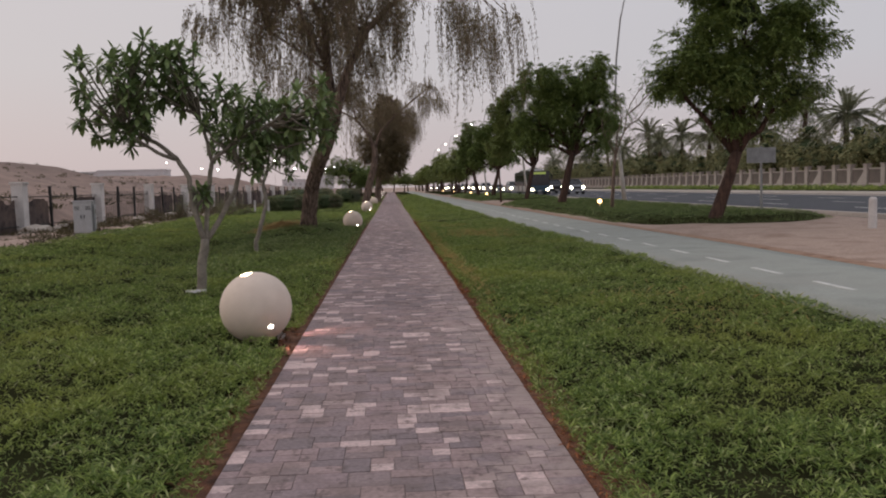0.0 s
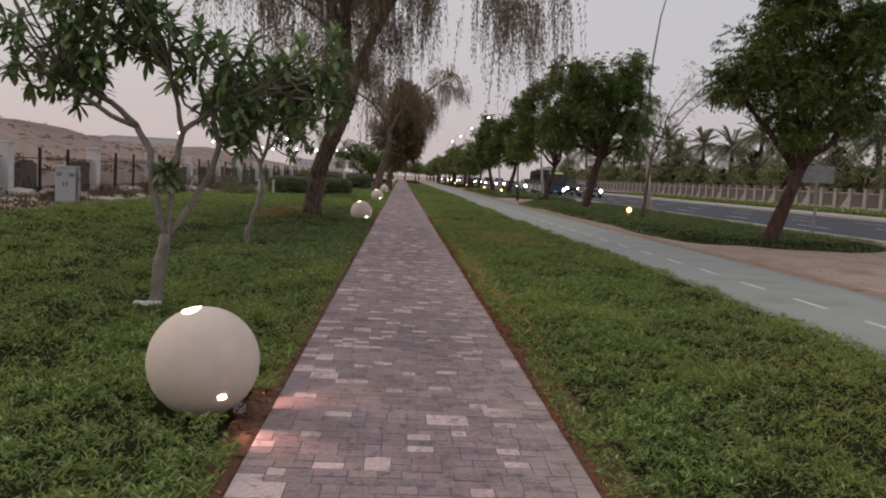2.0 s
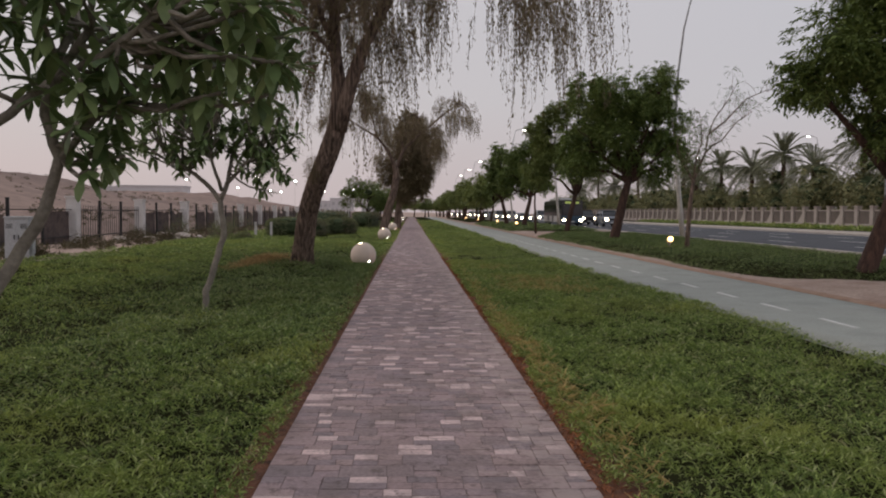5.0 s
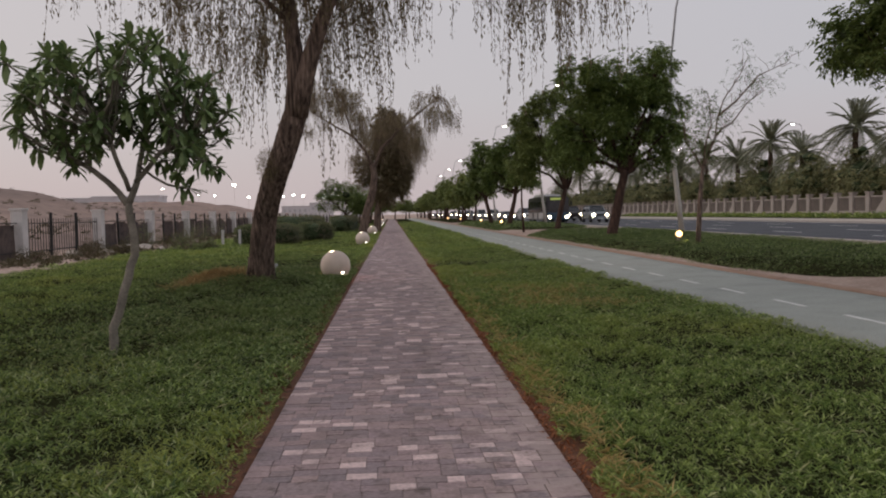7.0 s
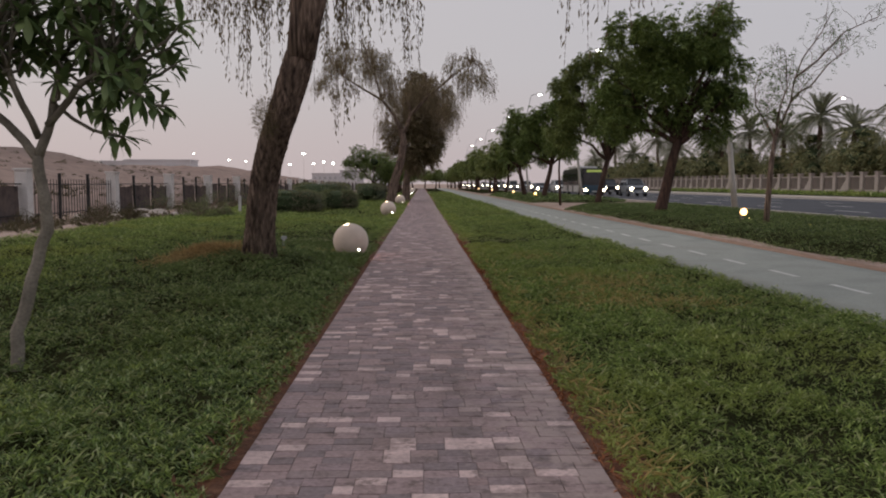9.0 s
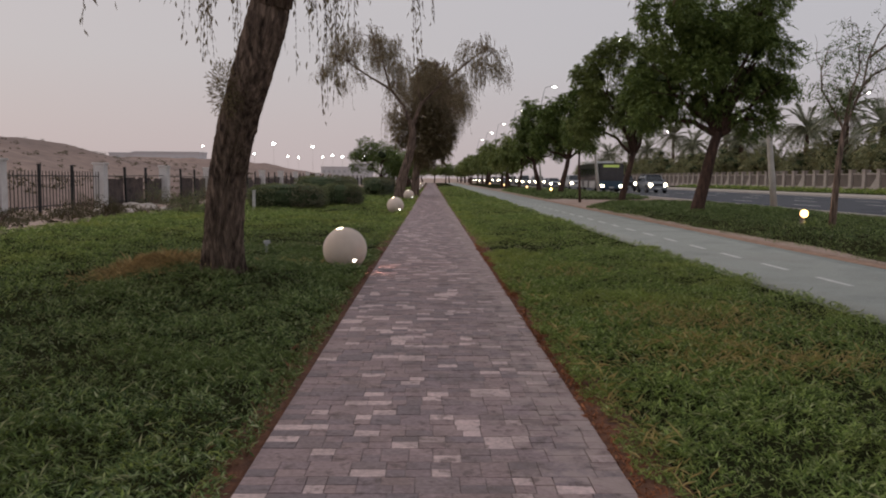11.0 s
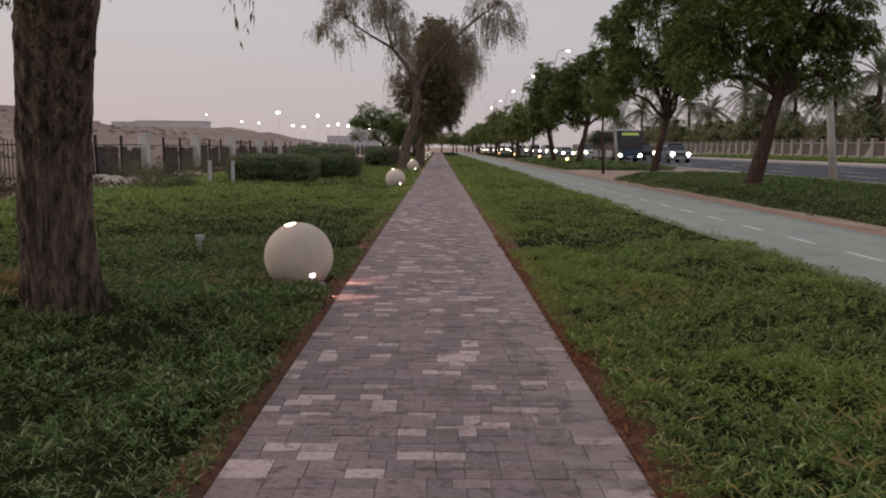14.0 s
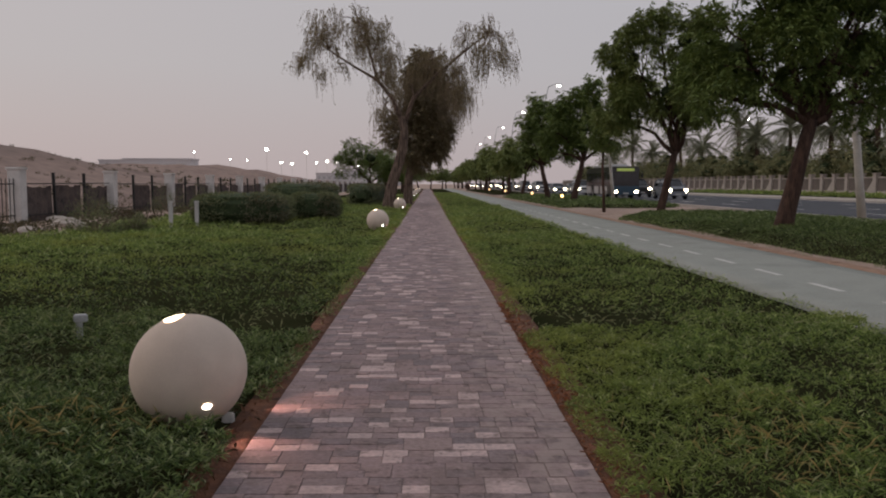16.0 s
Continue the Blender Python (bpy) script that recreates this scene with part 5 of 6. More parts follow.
# pale stones at the foot of the frangipani
for k, (sx, sy, sr) in enumerate(((-2.9, 11.40, 0.042), (-2.80, 11.37, 0.05), (-2.70, 11.41, 0.04))):
    st = rock(sx, sy, sr, 20 + k)
    st.matrix_basis = pose(sx, sy, 0.085, 0, 0, 50 * k)
    st.data.materials.clear()
    st.data.materials.append(M_WHITE)
    tagged(st, "small whitish stone at foot of frangipani trunk", "stone", "stones round the trunk")

# electrical cabinet
cab = thing("utility_cabinet", -11.66, 30.95, -0.04, 8, "grey metal utility cabinet with two doors on lawn edge", "cabinet")
bm = box(bmesh.new(), -0.37, 0.37, -0.3, 0.3, -0.05, 0.08, 0.01)
part("plinth", bm, M_EDGE, cab)
bm = box(bmesh.new(), -0.33, 0.33, -0.26, 0.26, 0.08, 1.24, 0.012)
part("body", bm, M_BOX, cab)
bm = box(bmesh.new(), -0.36, 0.36, -0.29, 0.29, 1.24, 1.30, 0.012)
part("roof", bm, M_BOX, cab)
for s in (-1, 1):
    bm = box(bmesh.new(), min(s * 0.01, s * 0.31), max(s * 0.01, s * 0.31), -0.275, -0.262, 0.13, 1.2, 0.004)
    door = part("door", bm, M_BOX, cab)
    bm = box(bmesh.new(), s * 0.06 - 0.015, s * 0.06 + 0.015, -0.295, -0.276, 0.62, 0.76, 0.004)
    part("handle", bm, M_STEEL, door, "black handle")
    bm = bmesh.new()
    for j in range(5):
        box(bm, s * 0.2 - 0.09, s * 0.2 + 0.09, -0.282, -0.2755, 0.95 + j * 0.03, 0.962 + j * 0.03)
    part("vent", bm, M_STEEL, door, "dark vent slots")
bm = box(bmesh.new(), 0.381, 0.388, -0.16, 0.16, 0.2, 1.15, 0.003)
part("side_panel", bm, M_BOX, cab)
bm = box(bmesh.new(), 0.389, 0.394, -0.06, 0.06, 0.8, 0.95)
part("warning_plate", bm, M_EDGE, cab, "small faded plate")

# irrigation riser
t = thing("irrigation_box", -3.2, 31.6, 0.05, 20, "small grey-green irrigation riser standing in grass", "irrigation riser")
part("riser", cyl(bmesh.new(), (0, 0, -0.1), (0, 0, 0.16), 0.028, 0.028, 12), M_BOX, t)
part("head", box(bmesh.new(), -0.05, 0.07, -0.045, 0.045, 0.13, 0.2, 0.01), M_BOX, t)

# far low buildings and flood-light masts beyond the dunes
for bx, by, bw, bh, bd in ((-137, 430, 34, 13.2, 14), (-160, 432, 14, 12.6, 10), (-66, 640, 40, 9, 12), (-30, 700, 26, 8, 12), (-48, 560, 16, 10, 9)):
    t = thing("far_building", bx, by, 0, 0, "low pale flat-roofed building in the distance", "building", "buildings beyond the dunes")
    part("wall", box(bmesh.new(), -bw / 2, bw / 2, 0, bd, -1, bh), M_BUILD, t)
    part("roof", box(bmesh.new(), -bw / 2 - 0.4, bw / 2 + 0.4, -0.4, bd + 0.4, bh, bh + 0.7), M_BUILD, t)
    for i in range(int(bw / 4)):
        x0 = -bw / 2 + 1.4 + i * 4
        part("window", box(bmesh.new(), x0, x0 + 1.8, -0.12, 0.1, bh - 4.2, bh - 2.2), M_BUILD_DIM, t)


def lamp_mast(x, y, h, r=0.45, big=False):
    t = thing("light_mast", x, y, 0, 0, "tall distant lamp mast, lit, beyond the dunes", "lamp post", "lamp masts beyond the dunes")
    part("pole", cyl(bmesh.new(), (0, 0, -1), (0, 0, h), 0.08, 0.05, 6), M_POLE, t)
    bm = bmesh.new()
    box(bm, -r * 1.3, r * 1.3, -0.2, 0.35, h + 0.15, h + 0.45, 0.05)
    part("housing", bm, M_POLE, t)
    bm = bmesh.new()
    bmesh.ops.create_uvsphere(bm, u_segments=14, v_segments=8, radius=r, matrix=Matrix.Translation((0, -0.3, h)) @ Matrix.Diagonal((1.25, 0.7, 0.8, 1)))
    part("lamp", bm, M_GLOW_WHITE, t, "bright white lamp", smooth=True)
    return t


for mx, my, mh, mr in ((-100, 430, 13.5, 0.7), (-91, 428, 13.0, 0.7), (-81.5, 430, 18.4, 1.5), (-76, 440, 12.2, 0.8), (-69, 432, 11.4, 0.9), (-61.4, 430, 17.0, 1.1), (-57, 436, 12.0, 0.8), (-51, 430, 12.6, 0.9), (-46, 430, 12.0, 1.1), (-35.2, 430, 10.6, 1.3), (-30.5, 432, 13.2, 1.0), (-28, 430, 11.6, 1.0), (-118, 430, 17.0, 0.6), (-42, 520, 14.5, 1.0), (-24, 560, 17, 1.2)):
    lamp_mast(mx, my, mh, mr * 0.52)

# ---- beside the road ----
# street lamps with a kinked pole
def street_lamp(x, y, z, group, label, first=None):
    if first:
        return copy_thing(first, pose(x, y, z))
    t = thing("street_lamp", x, y, z, 0, label, "street lamp", group)
    part("base_plate", box(bmesh.new(), -0.3, 0.3, -0.3, 0.3, -0.05, 0.1, 0.02), M_KERB, t)
    bm = bmesh.new()
    tube(bm, [(0, 0, 0.08), (-0.18, 0, 1.6), (-0.4, 0, 3.6), (-0.56, 0, 5.2)], [0.15, 0.14, 0.125, 0.115], 14)
    part("pole", bm, M_POLE, t, smooth=True)
    bm = bmesh.new()
    tube(bm, [(-0.56, 0, 5.15), (-0.6, 0, 7.0), (-0.52, 0, 9.5), (-0.25, 0, 12.0), (0.2, 0, 14.0)], [0.085, 0.075, 0.065, 0.055, 0.045], 10)
    part("upper_pole", bm, M_GALV, t, smooth=True)
    bm = bmesh.new()
    tube(bm, [(0.2, 0, 13.95), (0.7, 0, 14.15), (1.3, 0, 14.2)], [0.045, 0.04, 0.035], 8)
    part("arm", bm, M_GALV, t, smooth=True)
    part("head", box(bmesh.new(), 1.1, 1.9, -0.14, 0.14, 14.13, 14.26, 0.03), M_GALV, t)
    bm = bmesh.new()
    bmesh.ops.create_uvsphere(bm, u_segments=14, v_segments=8, radius=0.24, matrix=Matrix.Translation((1.5, 0, 14.08)) @ Matrix.Diagonal((1.2, 0.6, 0.45, 1)))
    part("lens", bm, M_GLOW_WHITE, t, "bright white lens", smooth=True)
    return t


SL = street_lamp(15.6, 52.12, land(15.6), "street lamps along the road", "pale kinked street lamp pole beside the kerb, lit")
for sy in (90, 128, 166, 204, 242, 280):
    street_lamp(15.6, sy, land(15.6), "", "", SL)
for sy in (132, 181, 230):
    copy_thing(SL, pose(65, sy, 0.3, 0, 0, 180))

# road sign seen from behind
t = thing("road_sign", 14.05, 29.25, 0.15, -4, "grey road sign board on galvanised post, seen from behind", "road sign")
part("post", cyl(bmesh.new(), (0, 0, -0.2), (-0.05, 0, 2.6), 0.045, 0.045, 12), M_GALV, t)
bm = box(bmesh.new(), -0.6, 0.5, -0.045, -0.025, 1.96, 2.54, 0.006)
part("board", bm, M_GALV, t)
for zz in (2.1, 2.4):
    part("bracket", box(bmesh.new(), -0.5, 0.42, -0.07, -0.046, zz - 0.02, zz + 0.02, 0.004), M_GALV, t)

# bollard on the sand
t = thing("bollard", 12.65, 20.06, 0.1, 0, "white painted concrete bollard on bare sand", "bollard")
part("shaft", cyl(bmesh.new(), (0, 0, -0.1), (0, 0, 0.82), 0.105, 0.1, 18), M_WHITE, t, smooth=False)
part("cap", cyl(bmesh.new(), (0, 0, 0.82), (0, 0, 0.87), 0.1, 0.06, 18), M_WHITE, t)


def spot_light(x, y, z):
    t = thing("garden_spotlight", x, y, z, 0, "small warm garden spotlight on short post, lit", "garden light", "spotlights on planting islands")
    part("post", cyl(bmesh.new(), (0, 0, -0.1), (0, 0, 0.22), 0.07, 0.06, 12), M_EDGE, t)
    bm = bmesh.new()
    cyl(bm, (0, 0.08, 0.25), (0, -0.08, 0.31), 0.075, 0.11, 16)
    part("housing", bm, M_STEEL, t)
    bm = bmesh.new()
    bmesh.ops.create_uvsphere(bm, u_segments=16, v_segments=10, radius=0.115, matrix=Matrix.Translation((0, -0.09, 0.32)) @ Matrix.Diagonal((1, 0.5, 1, 1)))
    part("lens", bm, M_GLOW_WARM, t, "glowing warm lens", smooth=True)
    return t


spots = [(9.95, 37.4), (10.0, 82.5), (10.0, 125.0), (10.1, 100.0), (9.9, 150.0)]
for sx, sy in spots:
    spot_light(sx, sy, land(sx) + 0.13)
for sx, sy in spots[:2]:
    lamp = new("garden_spotlight_glow", bpy.data.lights.new("garden_spotlight_glow", "POINT"))
    lamp.data.energy, lamp.data.color, lamp.data.shadow_soft_size = 7.0, (1.0, 0.72, 0.42), 0.08
    lamp.location = (sx, sy - 0.22, land(sx) + 0.5)

# ---- boundary wall across the road ----
wall = tagged(new("wall_far"), "pale rendered boundary wall with close-set pillars", "wall", kind="structure")
WX, WZ, BAY = 42.0, 0.4, 2.5
bm = bmesh.new()
box(bm, -0.22, 0.22, -0.28, 0.28, -0.1, 2.15, 0.02)
box(bm, -0.28, 0.28, -0.34, 0.34, 2.15, 2.25, 0.02)
wp = bpy.data.meshes.new("pillar")
bm.to_mesh(wp)
bm.free()
wp.materials.append(M_WALL_FAR)
bm = bmesh.new()
box(bm, -0.08, 0.08, 0.28, BAY - 0.28, -0.1, 0.55, 0.01)
box(bm, -0.08, 0.08, 0.28, BAY - 0.28, 1.75, 1.87, 0.01)
wr = bpy.data.meshes.new("wall_band")
bm.to_mesh(wr)
bm.free()
wr.materials.append(M_WALL_FAR)
# Dark panels stand in for the shaded gaps between pillars
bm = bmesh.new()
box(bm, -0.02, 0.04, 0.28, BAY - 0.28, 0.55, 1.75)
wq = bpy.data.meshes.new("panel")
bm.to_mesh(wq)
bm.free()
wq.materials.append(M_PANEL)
bm = bmesh.new()
vs = [bm.verts.new(c) for c in ((-0.06, 0.3, 0.56), (-0.06, 1.5, 0.56), (-0.06, 0.3, 1.74), (-0.03, 0.3, 0.56), (-0.03, 1.5, 0.56), (-0.03, 0.3, 1.74))]
for f in ((0, 1, 2), (5, 4, 3), (0, 3, 4, 1), (1, 4, 5, 2), (2, 5, 3, 0)):
    bm.faces.new([vs[i] for i in f])
ww = bpy.data.meshes.new("wedge")
bm.to_mesh(ww)
bm.free()
ww.materials.append(M_WALL_FAR)
for k in range(96):
    y = 30 + BAY * k
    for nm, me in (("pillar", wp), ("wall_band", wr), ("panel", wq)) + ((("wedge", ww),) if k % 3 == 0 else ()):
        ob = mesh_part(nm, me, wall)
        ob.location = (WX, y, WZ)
t = thing("villa", 72, 112, 0.4, 0, "low cream villa glimpsed between trees behind wall", "house")
part("wall", box(bmesh.new(), -8, 8, -10, 10, 0, 4.2), M_WALL_FAR, t)
part("roof", box(bmesh.new(), -8.4, 8.4, -10.4, 10.4, 4.2, 4.6), M_CAP, t)
for k in range(4):
    part("window", box(bmesh.new(), -8.08, -7.9, -7.6 + k * 4.4, -6.0 + k * 4.4, 1.2, 2.8), M_PANEL, t)

# ---- vehicles on the road ----
def car_paint(name, c, rough=0.3):
    m = material(name, [c, tuple(k * 1.08 for k in c)], scale=1.5, fine=20, rough=rough, bump=0, spec=0.5)
    m.node_tree.nodes["Principled BSDF"].inputs["Coat Weight"].default_value = 0.5
    return m


M_PAINT_SILVER, M_PAINT_BLACK, M_PAINT_WHITE = car_paint("silver_paint", (0.22, 0.24, 0.27)), car_paint("black_paint", (0.02, 0.021, 0.024)), car_paint("white_paint", (0.6, 0.6, 0.6))
M_PAINT_BLUE, M_PAINT_DARK = car_paint("teal_blue_paint", (0.018, 0.06, 0.10)), car_paint("dark_coach_panel", (0.018, 0.018, 0.02))
M_GLASS_DARK = material("tinted_glass", [(0.015, 0.017, 0.02), (0.025, 0.028, 0.032)], scale=2, fine=10, rough=0.08, bump=0, spec=0.6)
M_RUBBER = material("tyre_rubber", [(0.015, 0.015, 0.015), (0.03, 0.03, 0.03)], scale=8, fine=40, rough=0.9)
M_RIM = material("alloy_rim", [(0.3, 0.3, 0.31), (0.42, 0.42, 0.43)], scale=6, fine=30, rough=0.35, metal=0.8, bump=0)
M_PLATE = material("number_plate", [(0.6, 0.6, 0.58), (0.66, 0.66, 0.63)], scale=9, fine=40, rough=0.5, bump=0)


def loft(bm, stations):
    """A closed body through stations (y, half width at sill, half width at top, z0, z1), with rounded shoulders."""
    rings = []
    for y, a, b, z0, z1 in stations:
        h = z1 - z0
        prof = [(-a * 0.94, z0), (-a, z0 + h * 0.18), (-a * 0.99, z0 + h * 0.55), (-b, z0 + h * 0.88), (-b * 0.86, z1), (b * 0.86, z1), (b, z0 + h * 0.88), (a * 0.99, z0 + h * 0.55), (a, z0 + h * 0.18), (a * 0.94, z0)]
        rings.append([bm.verts.new((x, y, z)) for x, z in prof])
    k = 10
    for p, q in zip(rings, rings[1:]):
        for i in range(k):
            bm.faces.new((p[i], p[(i + 1) % k], q[(i + 1) % k], q[i]))
    bm.faces.new(rings[0][::-1])
    bm.faces.new(rings[-1])
    bmesh.ops.recalc_face_normals(bm, faces=bm.faces[:])
    return bm


def wheel(parent, x, y, r, width=0.23):
    s = 1 if x > 0 else -1
    bm = bmesh.new()
    cyl(bm, (x - s * width / 2, y, r), (x + s * width / 2, y, r), r, r, 24)
    bmesh.ops.bevel(bm, geom=[e for e in bm.edges if len(e.link_faces) == 2 and e.calc_face_angle() > 1.2], offset=0.03, segments=2, affect="EDGES")
    w = part("wheel", bm, M_RUBBER, parent, "black rubber tyre")
    bm = bmesh.new()
    cyl(bm, (x + s * width / 2 - s * 0.02, y, r), (x + s * (width / 2 + 0.012), y, r), r * 0.62, r * 0.58, 18)
    part("rim", bm, M_RIM, w, "silver alloy rim")


def car(name, label, paint, L, W, H, sill, hood, cab0, cab1, category="car", kind_of="suv", lamp=None):
    """A road vehicle facing -y: body, glasshouse, roof, wheels, lamps, grille, mirrors and plates."""
    t = thing(name, 0, 0, 0, 0, label, category, "vehicles on the road")
    a = W / 2
    belt = hood + 0.06
    bm = bmesh.new()
    loft(bm, [(0.0, a * 0.86, a * 0.80, sill + 0.08, hood - 0.16), (0.12, a * 0.96, a * 0.90, sill, hood - 0.06), (0.9, a, a * 0.93, sill, hood), (cab0, a, a * 0.94, sill, belt), (L * 0.7, a, a * 0.94, sill, belt), (L - 0.15, a * 0.97, a * 0.92, sill + 0.03, belt), (L, a * 0.9, a * 0.86, sill + 0.12, belt - 0.1)])
    part("body", bm, paint, t, smooth=False)
    rake = 0.55 if kind_of != "van" else 0.5
    bm = bmesh.new()
    e = cab1 + (0.25 if kind_of != "pickup" else 0.15)
    loft(bm, [(cab0 - 0.05, a * 0.90, a * 0.86, belt - 0.1, belt + 0.02), (cab0 + rake, a * 0.90, a * 0.76, belt - 0.1, H - 0.07), (cab1 - 0.25, a * 0.90, a * 0.76, belt - 0.1, H - 0.07), (e, a * 0.89, a * 0.82, belt - 0.1, belt + (0.1 if kind_of != "van" else H - belt - 0.2))])
    part("glasshouse", bm, M_GLASS_DARK, t, "dark tinted glass")
    bm = bmesh.new()
    box(bm, -a * 0.72, a * 0.72, cab0 + rake - 0.08, cab1 - 0.1, H - 0.075, H, 0.03)
    part("roof", bm, paint, t)
    for s in (-1, 1):
        for y0, y1 in ((cab0 + 0.02, cab0 + rake + 0.04), ((cab0 + cab1) / 2 + 0.1, (cab0 + cab1) / 2 + 0.16), (cab1 - 0.3, cab1 + 0.1)):
            q = y1 if y0 < cab0 + 0.1 else y0
            bm = tube(bmesh.new(), [(s * a * 0.91, y0 if y0 < cab0 + 0.1 else y1, belt - 0.02), (s * a * 0.775, q, H - 0.05)], [0.045, 0.035], 6)
            part("pillar", bm, paint, t)
        if kind_of == "van":
            part("side_panel", box(bmesh.new(), min(s * a * 0.90, s * a * 0.945), max(s * a * 0.90, s * a * 0.945), (cab0 + cab1) / 2 - 0.3, cab1, belt - 0.02, H - 0.25, 0.01), paint, t)
        for y in (0.85, L - 0.95):
            wheel(t, s * (a - 0.1), y, 0.36 if H < 1.9 else 0.38)
            bm = bmesh.new()
            cyl(bm, (s * (a - 0.02), y, 0.40), (s * (a + 0.008), y, 0.40), 0.45, 0.45, 20)
            part("wheel_arch", bm, M_STEEL, t, "black wheel arch")
        bm = bmesh.new()
        bmesh.ops.create_uvsphere(bm, u_segments=12, v_segments=8, radius=1.0, matrix=Matrix.Translation((s * a * 0.72, 0.06, hood - 0.30)) @ Matrix.Diagonal((0.22, 0.1, 0.17, 1)))
        part("headlight", bm, lamp or M_GLOW_HEAD, t, "bright lit headlight", smooth=True)
        if kind_of == "suv":
            bm = bmesh.new()
            bmesh.ops.create_uvsphere(bm, u_segments=10, v_segments=6, radius=1.0, matrix=Matrix.Translation((s * a * 0.74, 0.03, sill + 0.22)) @ Matrix.Diagonal((0.13, 0.06, 0.06, 1)))
            part("fog_light", bm, M_GLOW_HEAD, t, "lit fog light", smooth=True)
        part("tail_light", box(bmesh.new(), s * a * 0.8 - 0.08, s * a * 0.8 + 0.08, L - 0.03, L + 0.015, belt - 0.45, belt - 0.15, 0.01), M_GLOW_RED, t, "red tail light")
        bm = box(bmesh.new(), s * (a + 0.10) - 0.10, s * (a + 0.10) + 0.10, cab0 + 0.22, cab0 + 0.32, belt + 0.02, belt + 0.2, 0.03)
        part("mirror", bm, paint, t)
        bm = box(bmesh.new(), min(s * (a - 0.01), s * (a + 0.012)), max(s * (a - 0.01), s * (a + 0.012)), (cab0 + cab1) / 2 - 0.1, (cab0 + cab1) / 2 + 0.08, belt - 0.2, belt - 0.16, 0.006)
        part("door_handle", bm, M_STEEL, t)
    bm = bmesh.new()
    box(bm, -a * 0.5, a * 0.5, -0.03, 0.08, hood - 0.40, hood - 0.20, 0.01)
    part("grille", bm, M_STEEL, t, "black grille")
    part("front_bumper", box(bmesh.new(), -a * 0.88, a * 0.88, -0.07, 0.12, sill + 0.02, sill + 0.24, 0.03), M_STEEL if kind_of == "van" else paint, t)
    part("number_plate", box(bmesh.new(), -0.26, 0.26, -0.085, -0.072, sill + 0.08, sill + 0.19, 0.003), M_PLATE, t, "pale number plate")
    if kind_of == "pickup":
        for s in (-1, 1):
            part("bed_wall", box(bmesh.new(), min(s * (a - 0.08), s * a * 0.97), max(s * (a - 0.08), s * a * 0.97), cab1 + 0.3, L - 0.05, belt - 0.02, belt + 0.12, 0.02), paint, t)
    return t


RZ = land(20) + 0.002
suv = car("suv", "silver grey off-road car with headlights on", M_PAINT_SILVER, 4.9, 1.98, 1.86, 0.32, 1.12, 1.35, 4.35)
suv.matrix_basis = pose(22.6, 95.0, RZ)
pickup = car("pickup_truck", "black pickup truck with headlights on", M_PAINT_BLACK, 5.6, 2.02, 1.92, 0.36, 1.18, 1.5, 3.5, kind_of="pickup")
pickup.matrix_basis = pose(22.4, 106.0, RZ)
white_suv = car("suv", "white off-road car with headlights on", M_PAINT_WHITE, 4.9, 1.98, 1.86, 0.32, 1.12, 1.35, 4.35)
white_suv.matrix_basis = pose(18.8, 118.0, RZ)
van = car("van", "white delivery van with headlights on", M_PAINT_WHITE, 4.9, 1.8, 1.98, 0.26, 1.05, 0.85, 4.6, category="van", kind_of="van")
van.matrix_basis = pose(22.5, 117.0, RZ)
sedan = car("sedan", "grey saloon car with headlights on", M_PAINT_SILVER, 4.7, 1.82, 1.46, 0.22, 0.92, 1.4, 3.9, kind_of="sedan")
sedan.matrix_basis = pose(18.5, 134.0, RZ)
for src, x, y in ((suv, 22.7, 129), (sedan, 22.9, 146), (white_suv, 18.6, 152), (pickup, 26.6, 132), (van, 18.5, 171), (sedan, 22.6, 166), (white_suv, 22.8, 186), (suv, 18.4, 194), (sedan, 18.6, 216), (white_suv, 22.7, 212), (sedan, 22.9, 238), (suv, 18.5, 244), (sedan, 18.4, 276), (white_suv, 22.6, 268), (sedan, 18.6, 310), (suv, 22.7, 300), (sedan, 22.6, 340), (sedan, 18.5, 350)):
    copy_thing(src, pose(x, y, RZ))

# city bus
bus = thing("city_bus", 18.4, 97.0, RZ, 0, "dark city bus with white lower panels, headlights on", "bus")
BL, BW, BH = 12.0, 1.26, 2.95
bm = bmesh.new()
box(bm, -BW, BW, 0.1, BL, 0.34, BH, 0.12)
part("body", bm, M_PAINT_DARK, bus)
part("front_panel", box(bmesh.new(), -BW * 0.98, BW * 0.98, 0.0, 0.14, 0.36, 1.18, 0.05), M_PAINT_BLUE, bus, "teal blue front panel")
part("windscreen", box(bmesh.new(), -BW * 0.93, BW * 0.93, 0.06, 0.13, 1.2, 2.5, 0.03), M_GLASS_DARK, bus, "large dark windscreen")
part("route_display", box(bmesh.new(), -0.85, 0.75, 0.05, 0.12, 2.55, 2.8, 0.01), M_GLOW_SIGN, bus, "yellow-green lit route display")
part("roof_pod", box(bmesh.new(), -0.95, 0.95, 3.0, 10.2, BH, BH + 0.28, 0.1), M_PAINT_WHITE, bus, "white roof equipment cover")
